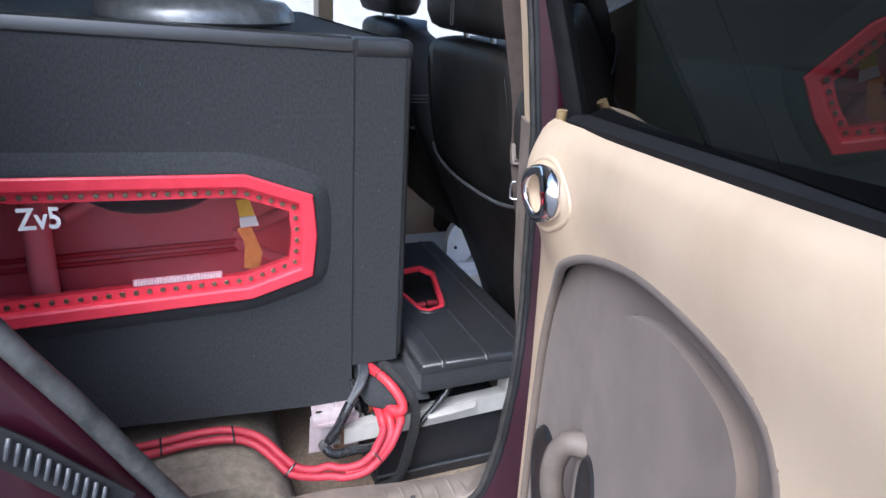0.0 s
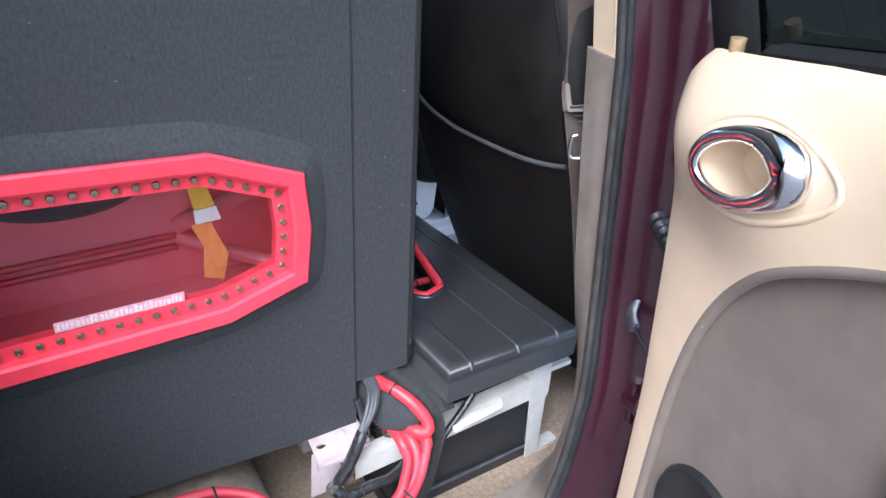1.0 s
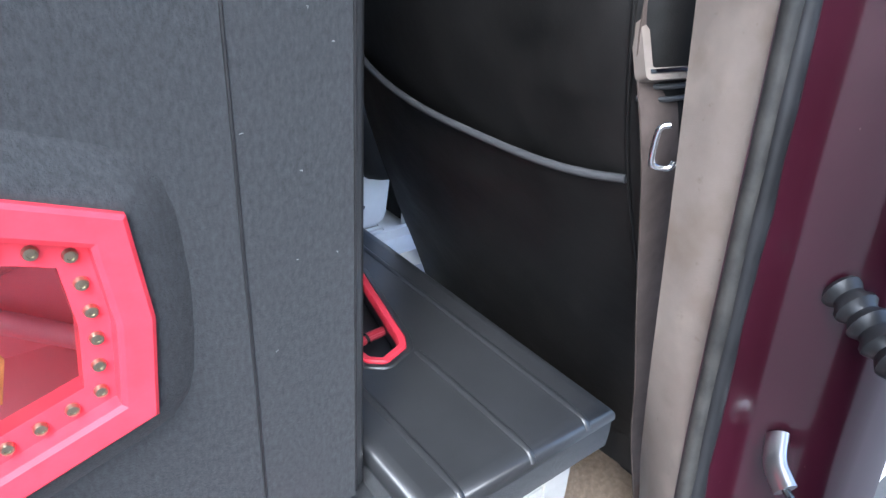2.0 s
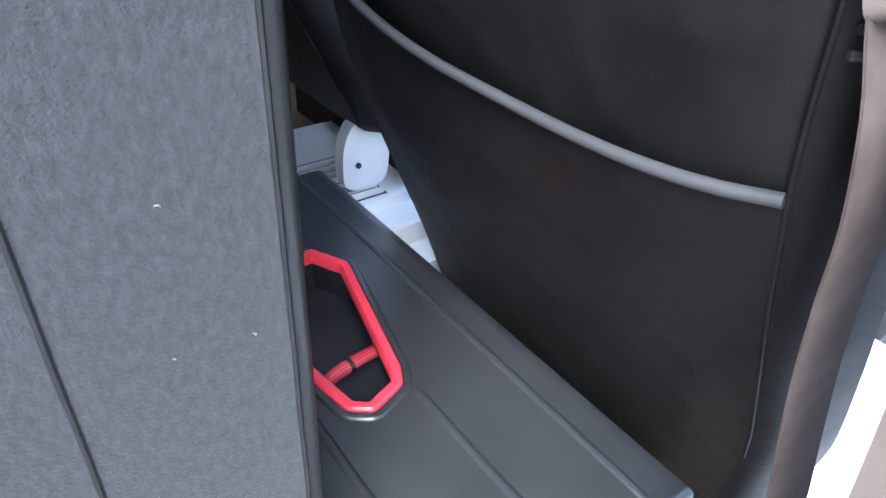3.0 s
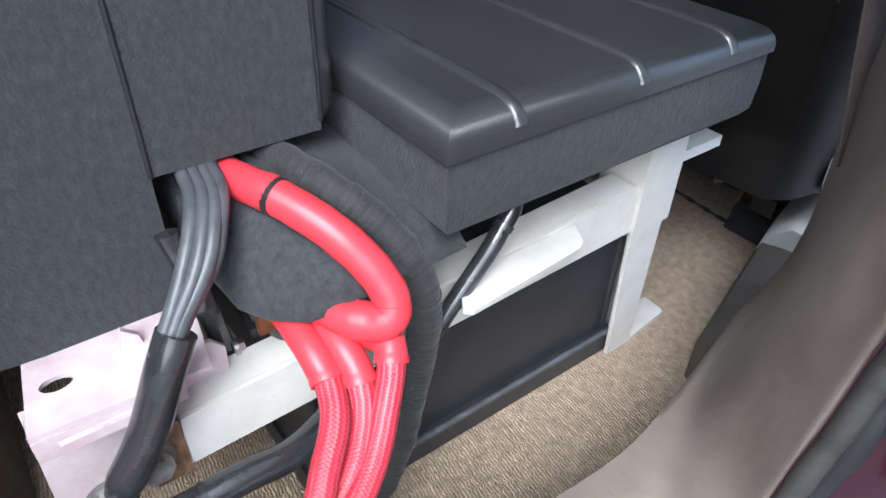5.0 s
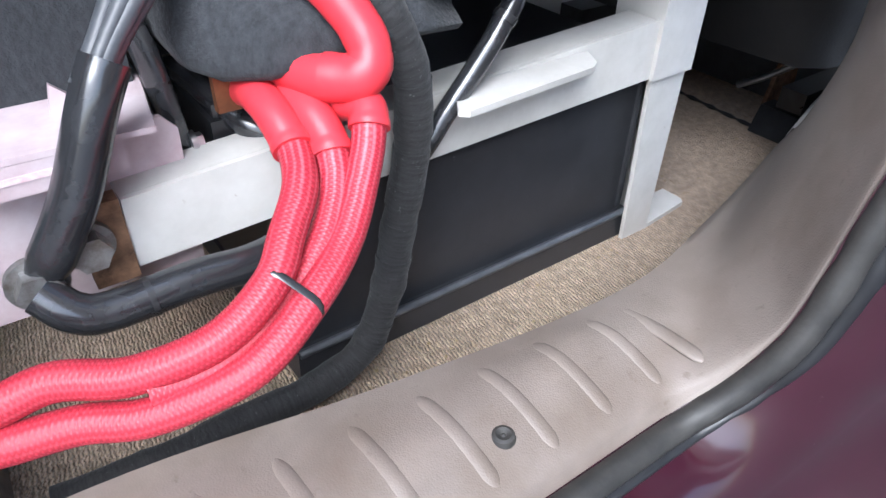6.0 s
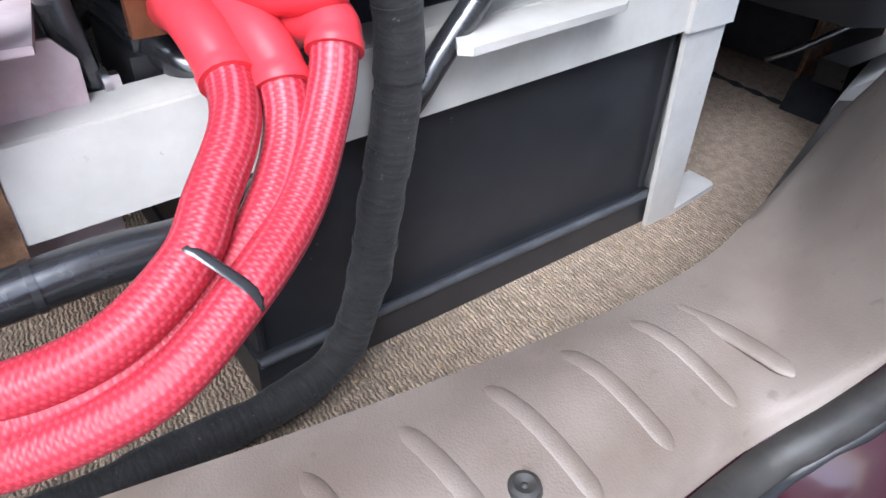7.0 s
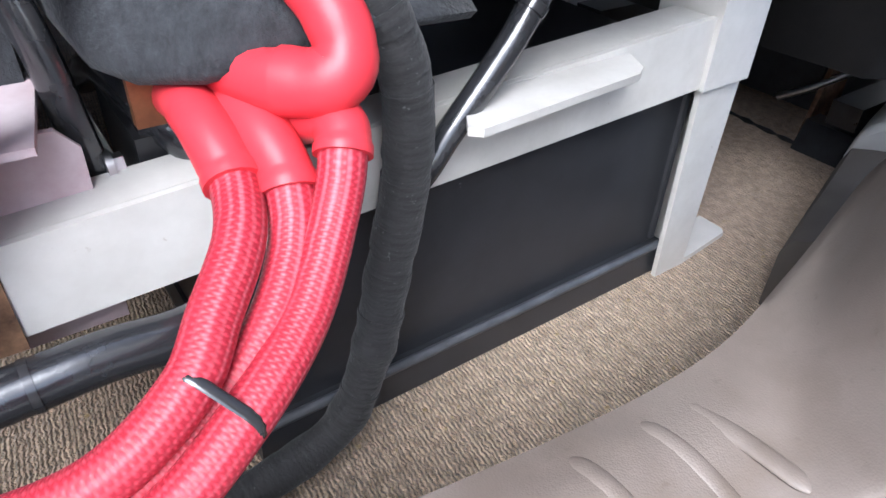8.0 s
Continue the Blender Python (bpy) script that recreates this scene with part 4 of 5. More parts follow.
# ---- the low black cover between box and seat ----
def rack_cover():
    c = thing("rack_cover", "low black vinyl-topped cover with carpeted sides and raised ridges", "rack cover")
    x0, x1, y0, y1, z1 = -0.266, 0.031, -0.041, 0.64, 0.333
    port = rounded([(-0.163, 0.184), (-0.12, 0.199), (-0.109, 0.219), (-0.064, 0.405), (-0.09, 0.456), (-0.17, 0.44), (-0.206, 0.33), (-0.184, 0.2)], 0.006, 3)
    # top sheet with the opening, bent over the edges
    b = bmesh.new()
    ov = [b.verts.new((x, y, z1)) for x, y in ((x0 + 0.02, y0 + 0.02), (x1 - 0.02, y0 + 0.02), (x1 - 0.02, y1), (x0 + 0.02, y1))]
    oe = [b.edges.new((ov[i], ov[(i + 1) % 4])) for i in range(4)]
    hv = [b.verts.new((x, y, z1)) for x, y in port]
    he = [b.edges.new((hv[i], hv[(i + 1) % len(hv)])) for i in range(len(hv))]
    bmesh.ops.triangle_fill(b, use_beauty=True, edges=oe + he)
    part("top_sheet", b, VINYL, c)
    rim = [(0.02, z1), (0.0125, z1 - 0.001), (0.0062, z1 - 0.0042), (0.0018, z1 - 0.0095), (0.0, z1 - 0.0155), (0.0, z1 - 0.021)]
    rows = [[(x0 + d, y1, z), (x0 + d, y0 + d, z), (x1 - d, y0 + d, z), (x1 - d, y1, z)] for d, z in rim]
    part("edging", loft(rows, closed=False), VINYL, c, "smooth rolled vinyl edge")
    # carpet skirt, rounded at its foot
    rows = [[(x0 + d, y1, z), (x0 + d, y0 + d, z), (x1 - d, y0 + d, z), (x1 - d, y1, z)] for d, z in ((0.0025, z1 - 0.019), (0.002, 0.29), (0.003, 0.267), (0.008, 0.26), (0.03, 0.258))]
    part("skirt", loft(rows, closed=False), BOX_CARPET, c, "black carpeted side", angle=50)
    # ridges along the top, each a welt beside a stitched groove
    for x, far in ((-0.215, y1), (-0.1125, 0.186), (-0.0195, y1)):
        pts = [(x, y0 + 0.001, z1 - 0.0125), (x, y0 + 0.0065, z1 - 0.0048), (x, y0 + 0.016, z1 - 0.0012)] + [(x, y, z1 + 0.0001) for y in (0.0, 0.06, 0.12, far)]
        part("ridge", tube(pts, 0.0046, 12, 6, flat=0.55, up=(0, 0, 1)), VINYL, c)
        part("ridge_seam", tube([(p[0] + 0.0053, p[1], p[2] - 0.0004) for p in pts], 0.0008, 8, 6), BLACK_PLASTIC, c)
    # red frame in its raised black seat, and the well below it
    def bands(steps):
        b = bmesh.new()
        loops = [[b.verts.new((x, y, z)) for x, y in grown(port, d)] for d, z in steps]
        for r, q in zip(loops, loops[1:]):
            for i in range(len(r)):
                j = (i + 1) % len(r)
                b.faces.new((r[i], r[j], q[j], q[i]))
        return b

    part("frame_seat", bands(((0.0095, z1 - 0.002), (0.0088, z1 + 0.002), (0.0065, z1 + 0.0032), (0.001, z1 + 0.0028), (0.0005, z1 - 0.002))), VINYL, c, "black moulded seat of the frame", angle=60)
    part("port_frame", bands(((0.0, z1 - 0.002), (-0.0005, z1 + 0.004), (-0.003, z1 + 0.006), (-0.0105, z1 + 0.005), (-0.0125, z1 + 0.0025), (-0.0125, z1 - 0.008))), RED_GLOSS, c, "red painted frame of the opening", angle=40)
    b = bands(((-0.0122, z1 - 0.0075), (-0.009, z1 - 0.016), (-0.007, z1 - 0.03), (0.008, 0.268)))
    b.faces.new([v for v in b.verts][-len(port):])
    part("well", b, BATTERY, c, "black well under the opening")


def well_cable():
    w = thing("amplifier_cable", "red braided cable with a black tie inside the cover's opening", "cable")
    pts = [(-0.205, 0.255, 0.3), (-0.168, 0.268, 0.308), (-0.135, 0.275, 0.31), (-0.1, 0.284, 0.304)]
    part("sleeve", tube(pts, 0.0075, 14, 6), BRAID, w)
    part("tie", tube([(-0.142, 0.2735, 0.3098), (-0.137, 0.2745, 0.31)], 0.0085, 12, 1), TIE, w, "black nylon tie")


# ---- rack, battery and wiring under the box ----
def battery_rack():
    r = thing("battery_rack", "white painted angle-iron rack standing on the carpet", "rack")
    part("rail", prism([(-0.422, 0.1415), (-0.036, 0.155), (-0.036, 0.2), (-0.42, 0.181)], -0.003, 0.0005, "y", 0.0012), WHITE_STEEL, r)
    part("rail_flange", prism([(-0.42, 0.1785), (-0.04, 0.1972), (-0.04, 0.2), (-0.42, 0.181)], 0.0008, 0.026, "y", 0.0006), WHITE_STEEL, r)
    b = prism([(-0.2415, -0.031), (-0.2365, -0.036), (-0.13, -0.0275), (-0.1215, -0.022), (-0.112, -0.004), (-0.224, -0.004)], 0.1885, 0.1925, "z", 0.0012)
    part("tab", b, WHITE_STEEL, r, "bright white folded tab")
    rows = [[(w, -0.003, z), (x, -0.003, z), (x, 0.045, z), (x - 0.004, 0.045, z), (x - 0.004, 0.001, z), (w, 0.001, z)] for z, w, x in ((0.156, -0.034, 0.0065), (0.08, -0.031, 0.005), (0.0, -0.0285, 0.0035))]
    part("leg", loft(rows), WHITE_STEEL, r, angle=20)
    part("corner_post", block(-0.0375, 0.009, -0.0065, 0.04, 0.154, 0.257, 0.002), WHITE_STEEL, r)
    part("top_tab", block(0.012, 0.064, -0.004, 0.03, 0.208, 0.218, 0.002), WHITE_STEEL, r)
    b = prism([(0.003, -0.003), (0.063, 0.003), (0.067, 0.008), (0.067, 0.03), (0.002, 0.032)], 0.0, 0.0045, "z", 0.001)
    part("foot", b, WHITE_STEEL, r)
    b = block(-0.3755, -0.3685, 0.002, 0.27, 0.163, 0.1805, 0.0015)
    b = prism([(-0.384, 0.0005), (-0.352, 0.0005), (-0.364, 0.008), (-0.3685, 0.022), (-0.3755, 0.022), (-0.377, 0.008)], 0.163, 0.1795, "z", 0.0015, bm=b)
    part("cross_bar", b, WHITE_STEEL, r)
    part("rusted_end", block(-0.442, -0.421, -0.0045, 0.006, 0.137, 0.183, 0.003), RUST, r, "rusted end of the rail")
    for x0, x1 in ((-0.42, -0.39), (-0.03, -0.0)):
        part("rear_leg", block(x0, x1, 0.24, 0.28, 0.0, 0.18, 0.002), WHITE_STEEL, r)


def battery():
    t = thing("battery", "black plastic battery case with a moulded foot ledge", "battery")
    part("case", block(-0.34, -0.025, 0.011, 0.235, 0.026, 0.15, 0.003), BATTERY, t)
    b = prism([(-0.344, 0.0), (-0.0125, 0.0), (-0.0165, 0.024), (-0.02, 0.0265), (-0.343, 0.0265)], 0.004, 0.242, "y", 0.0022)
    part("foot_ledge", b, BATTERY, t)
    # Greyer than the case: the ledge's highlight is put into the colour.
    part("rim", tube([(-0.342, 0.0045, 0.0255), (-0.25, 0.0038, 0.026), (-0.13, 0.0038, 0.026), (-0.019, 0.0045, 0.0255)], 0.0031, 10, 4), GREY_WIRE, t, "edge of the ledge, its highlight put into a greyer colour")
    part("corner_rib", tube([(-0.0275, 0.011, 0.03), (-0.0275, 0.011, 0.147)], 0.003, 8, 3), BATTERY, t)
    part("corner_rib", tube([(-0.3375, 0.0105, 0.03), (-0.3375, 0.0105, 0.147)], 0.003, 8, 3), BATTERY, t)
    part("lid", block(-0.34, -0.04, 0.03, 0.235, 0.151, 0.178, 0.004), BATTERY, t)


def seat_bracket():
    bracket = thing("mounting_bracket", "pinkish primed steel bracket with a slot and a red stripe", "bracket")
    slot = [(-0.4675 + 0.0085 * math.cos(a), 0.0262 + 0.0058 * math.sin(a)) for a in [2 * math.pi * k / 16 + 0.39 for k in range(16)]]
    corners = [(-0.386, 0.06), (-0.432, 0.064), (-0.478, 0.068), (-0.4825, 0.032), (-0.487, -0.004), (-0.45, -0.0055), (-0.397, -0.008), (-0.3915, 0.026)]
    b = ring([corners[(k // 2) % 8] if k % 2 == 0 else tuple((p + q) / 2 for p, q in zip(corners[(k // 2) % 8], corners[(k // 2 + 1) % 8])) for k in range(16)], slot, 0.2125, 0.2155, "z", 0.0008)
    part("top_plate", b, PINK_STEEL, bracket)
    part("front_lip", block(-0.487, -0.412, -0.0055, -0.0025, 0.197, 0.2122, 0.0012), PINK_STEEL, bracket)
    part("front_plate", prism([(-0.493, 0.12), (-0.384, 0.12), (-0.382, 0.2), (-0.389, 0.2085), (-0.488, 0.2122)], 0.017, 0.02, "y", 0.0012), PINK_STEEL, bracket)
    part("stripe", block(-0.476, -0.425, -0.0062, -0.0056, 0.204, 0.207), FAINT_DECAL, bracket, "faint red stripe")
    part("upright_tab", prism([(-0.434, 0.2145), (-0.4215, 0.2145), (-0.4225, 0.222), (-0.4305, 0.2295)], 0.03, 0.034, "y", 0.001), PINK_STEEL, bracket)


def terminal_bolts():
    for x, y, z, r in ((-0.44, -0.0065, 0.1655, 0.0095), (-0.4645, -0.012, 0.158, 0.0105)):
        t = thing("terminal_bolt", "dull steel hex bolt with washer holding the black cables", "bolt", "terminal bolts")
        part("washer", disc((x, y - 0.001, z), r * 1.3, 0.004, "y", 24, 0.001), DULL_STEEL, t)
        part("head", disc((x, y - 0.007, z), r, 0.01, "y", 6, 0.0018), DULL_STEEL, t)


def power_cables():
    ends = {
        "a": [(-0.3465, 0.014, 0.2145), (-0.348, -0.008, 0.2195), (-0.3485, -0.03, 0.217), (-0.348, -0.047, 0.206), (-0.355, -0.066, 0.1985), (-0.3705, -0.082, 0.187), (-0.3848, -0.0945, 0.176), (-0.412, -0.101, 0.1635), (-0.445, -0.0925, 0.1555), (-0.472, -0.079, 0.1562), (-0.5, -0.0745, 0.151), (-0.532, -0.064, 0.1575), (-0.5578, -0.046, 0.1765), (-0.5957, -0.01, 0.205), (-0.6465, 0.0229, 0.21), (-0.7108, 0.0365, 0.2065), (-0.813, 0.033, 0.2015), (-0.9621, 0.028, 0.203)],
        "b": [(-0.325, -0.024, 0.2125), (-0.3155, -0.039, 0.219), (-0.3122, -0.052, 0.2205), (-0.3158, -0.061, 0.214), (-0.324, -0.069, 0.199), (-0.3456, -0.088, 0.179), (-0.374, -0.1045, 0.1655), (-0.405, -0.112, 0.151), (-0.4425, -0.1025, 0.14), (-0.469, -0.09, 0.1398), (-0.503, -0.081, 0.139), (-0.546, -0.069, 0.149), (-0.573, -0.045, 0.1715), (-0.6025, -0.0167, 0.1905), (-0.6434, 0.0051, 0.2), (-0.7228, 0.0185, 0.198), (-0.8129, 0.0143, 0.193), (-0.9619, 0.0095, 0.1945)],
        "c": [(-0.336, -0.002, 0.2165), (-0.3345, -0.022, 0.2195), (-0.333, -0.039, 0.216), (-0.3325, -0.053, 0.206), (-0.339, -0.068, 0.191), (-0.356, -0.0845, 0.1765), (-0.379, -0.094, 0.163), (-0.41, -0.101, 0.153), (-0.43, -0.0985, 0.1485), (-0.442, -0.0975, 0.148)],
    }
    for key, cut in (("a", 0.064), ("c", 0.058), ("b", 0.044)):
        w = thing("power_cable", "thick red cable in braided sleeve with a smooth shrink end", "cable", "red power cables")
        line = curve(ends[key], 10)
        part("sleeve", tube(line, 0.0082, 18, 0), BRAID, w)
        acc, k = 0.0, 0
        while acc < cut and k < len(line) - 2:
            acc += (line[k + 1] - line[k]).length
            k += 1
        part("shrink_end", tube(line[:k + 1], lambda s: 0.0094 + 0.0007 * (s > 0.93), 18, 0, wobble=0.04), SHRINK_RED, w, "smooth red heat-shrink end")
    for p, q, along in (((-0.3887, -0.0892, 0.1806), (-0.3702, -0.1098, 0.161), (0.55, 0.5, 0.2)), ((-0.5314, -0.0589, 0.1652), (-0.5572, -0.0711, 0.1448), (-0.6, 0.6, 0.45))):
        nylon_tie(Vector(p), Vector(q), along)
    for x, y, z in ((-0.78, 0.0258, 0.1985), (-0.645, 0.0138, 0.2052)):
        nylon_tie(Vector((x, y + 0.017, z + 0.009)), Vector((x, y - 0.02, z - 0.005)), (1, 0, 0))


def nylon_tie(p, q, along):
    """A tie pulled flat round two cables side by side."""
    t = thing("cable_tie", "black nylon cable tie round two red cables", "cable tie", "cable ties")
    a, across = Vector(along).normalized(), (q - p).normalized()
    a = (a - across * a.dot(across)).normalized()
    up = a.cross(across)
    mid, half, r = (p + q) / 2, (q - p).length / 2 - 0.0012, 0.0088
    pts = []
    for s in (1, -1):
        for k in range(9):
            ang = -math.pi / 2 + math.pi * k / 8
            pts.append(mid + across * s * (half - r + 0.0006) + across * s * r * math.cos(ang) + up * r * s * math.sin(ang))
    part("band", tube(pts, 0.0019, 8, 0, closed=True, flat=0.35, up=tuple(up)), TIE, t)
    c = mid + up * (r + 0.001) * (1 if up.z > 0 else -1) * -1 + across * (half - r)
    b = block(-0.0028, 0.0028, -0.0022, 0.0022, -0.002, 0.002, 0.0006)
    bmesh.ops.transform(b, matrix=Matrix.Translation(c), verts=b.verts)
    part("lock", b, TIE, t)


def other_wiring():
    w = thing("feed_cable", "thick red heat-shrunk cable bending down out of the box", "cable")
    pts = [(-0.353, 0.085, 0.285), (-0.35, 0.055, 0.288), (-0.3465, 0.03, 0.2925), (-0.3397, 0.012, 0.2926), (-0.3241, -0.015, 0.2815), (-0.3115, -0.034, 0.264), (-0.306, -0.0455, 0.2485), (-0.3085, -0.0505, 0.2385), (-0.315, -0.047, 0.2335), (-0.325, -0.0365, 0.2325), (-0.3305, -0.024, 0.232), (-0.3335, -0.008, 0.2315), (-0.334, 0.012, 0.231)]
    part("shrink", tube(pts, 0.0106, 18, 8, wobble=0.05), SHRINK_RED, w)
    part("joint", tube([(-0.3403, 0.0135, 0.2926), (-0.3386, 0.0095, 0.2922)], 0.0111, 18, 1), BLACK_PLASTIC, w, "dark joint line")
    part("cuff", tube([(-0.3068, -0.0485, 0.2435), (-0.3085, -0.0505, 0.2385), (-0.315, -0.047, 0.2335), (-0.324, -0.0372, 0.2325)], 0.0114, 18, 4, wobble=0.06), SHRINK_RED, w, "red shrink cuff")

    w = thing("wire_loom", "wiring loom wound in black cloth tape down to the floor", "wiring loom")
    pts = [(-0.325, 0.09, 0.288), (-0.3188, 0.05, 0.291), (-0.311, 0.014, 0.289), (-0.2935, -0.009, 0.2715), (-0.278, -0.0235, 0.2435), (-0.269, -0.026, 0.213), (-0.2675, -0.022, 0.17), (-0.2755, -0.019, 0.12), (-0.286, -0.018, 0.07), (-0.306, -0.017, 0.028), (-0.348, -0.02, 0.017), (-0.392, -0.019, 0.016), (-0.44, -0.02, 0.016), (-0.5, -0.015, 0.016)]
    line = curve(pts, 14)
    for k in range(34, 122, 7):
        part("tape_band", tube(line[k:k + 5], 0.0112, 18, 0, wobble=0.12), TAPE, w)
    part("tape", tube(pts, lambda s: 0.0102 + 0.0006 * min(1, s * 2.6) + 0.0003 * math.sin(s * 95), 20, 14, wobble=0.1), TAPE, w)

    w = thing("ground_cable", "grey bundled cable ending in a black shrink sleeve", "cable")
    pts = [Vector(p) for p in ((-0.3655, 0.055, 0.298), (-0.3695, 0.03, 0.297), (-0.378, 0.012, 0.289), (-0.389, 0.0, 0.2755), (-0.4065, -0.01, 0.2575), (-0.418, -0.0145, 0.243))]
    for dx, dy in ((-0.0085, 0.0), (-0.0035, -0.004), (0.002, -0.0045), (0.007, -0.001)):
        line = [p + Vector((dx, dy, 0)) * (1.0 if i < 4 else 0.6) for i, p in enumerate(pts)]
        part("wire", tube(line, 0.0042, 10, 6), GREY_WIRE, w)
    pts = [(-0.41, -0.0125, 0.251), (-0.4205, -0.016, 0.234), (-0.4375, -0.017, 0.1985), (-0.4535, -0.016, 0.173), (-0.463, -0.0145, 0.16)]
    part("shrink", tube(pts, lambda s: 0.0105 - 0.003 * max(0, s - 0.8) * 5, 16, 6), SHRINK_BLACK, w)

    w = thing("black_cable", "black heat-shrunk cable running under the white rail", "cable")
    pts = [(-0.4655, -0.02, 0.157), (-0.455, -0.028, 0.146), (-0.44, -0.03, 0.1415), (-0.4, -0.03, 0.1425), (-0.37, -0.03, 0.1405), (-0.34, -0.018, 0.138), (-0.315, 0.0, 0.136)]
    part("sheath", tube(pts, 0.0098, 16, 8), SHRINK_BLACK, w)
    part("band", tube([(-0.4245, -0.0302, 0.1418), (-0.4215, -0.0302, 0.1419)], 0.0103, 16, 1), TIE, w)

    w = thing("thin_hose", "thin black hose coming from under the cover", "hose")
    part("clip", tube([(-0.196, -0.0145, 0.234), (-0.199, -0.0147, 0.2305)], 0.0076, 14, 1), TIE, w, "black clip round the hose")
    part("sheath", tube([(-0.155, 0.05, 0.27), (-0.182, -0.006, 0.25), (-0.201, -0.015, 0.228), (-0.2205, -0.0155, 0.204), (-0.241, -0.0155, 0.1815), (-0.2525, -0.0145, 0.166), (-0.268, -0.006, 0.14)], 0.0066, 14, 8), SHRINK_BLACK, w)

    b = block(-0.3635, -0.318, 0.006, 0.0115, 0.207, 0.231, 0.002)
    tagged(part("bus_bar", b, COPPER), "tarnished copper bus bar behind the cable ends", "bus bar")
    rows = []
    for x, low, mid, top in ((-0.378, (0.026, 0.246), (0.034, 0.257), (0.055, 0.275)), (-0.3725, (0.005, 0.235), (0.013, 0.255), (0.046, 0.283)), (-0.362, (-0.01, 0.232), (0.002, 0.256), (0.042, 0.287)), (-0.345, (-0.028, 0.235), (-0.015, 0.2585), (0.035, 0.288)), (-0.325, (-0.034, 0.239), (-0.0255, 0.2585), (0.027, 0.286)), (-0.305, (-0.033, 0.242), (-0.026, 0.257), (0.018, 0.284)), (-0.285, (-0.033, 0.243), (-0.022, 0.257), (0.012, 0.279)), (-0.265, (-0.031, 0.242), (-0.02, 0.253), (0.006, 0.27)), (-0.238, (-0.028, 0.24), (-0.018, 0.247), (0.0, 0.256))):
        fall = curve([(0, 0.146, top[1] + 0.012), (0, *top), (0, *mid), (0, *low)], 4)
        rows.append([(x, p.y, p.z) for p in fall] + [(x, low[0] + 0.004, low[1] - 0.004), (x, low[0] + 0.02, low[1] - 0.006), (x, 0.146, low[1] - 0.002)])
    b = loft(rows)
    tagged(part("carpeted_block", b, BOX_CARPET, angle=85), "black carpeted block below the box", "padding")
    f = thing("fuse_holder", "black plastic fuse holder with a cable behind the rail", "fuse holder")
    part("body", block(-0.362, -0.305, 0.03, 0.1, 0.15, 0.192, 0.008, 3), BLACK_PLASTIC, f)
    part("cap", block(-0.359, -0.31, 0.034, 0.09, 0.19, 0.2, 0.005, 3), SHRINK_BLACK, f)
    part("cable", tube([(-0.362, 0.14, 0.18), (-0.358, 0.084, 0.203), (-0.345, 0.028, 0.19), (-0.318, 0.014, 0.172)], 0.0085, 14, 6, wobble=0.06), SHRINK_BLACK, f)
    t = thing("terminal_bolt", "bright steel bolt through a black cable lug beside the strut", "bolt", "terminal bolts")
    part("lug", tube([(-0.392, 0.045, 0.27), (-0.3845, 0.037, 0.232), (-0.3815, 0.0345, 0.205), (-0.379, 0.034, 0.18), (-0.378, 0.034, 0.15)], 0.0075, 12, 5, flat=0.7), SHRINK_BLACK, t, "black cable lug")
    part("washer", disc((-0.3735, 0.03, 0.183), 0.0075, 0.003, "x", 20, 0.0008), STEEL, t)
    part("head", disc((-0.371, 0.03, 0.183), 0.0055, 0.006, "x", 6, 0.001), STEEL, t)


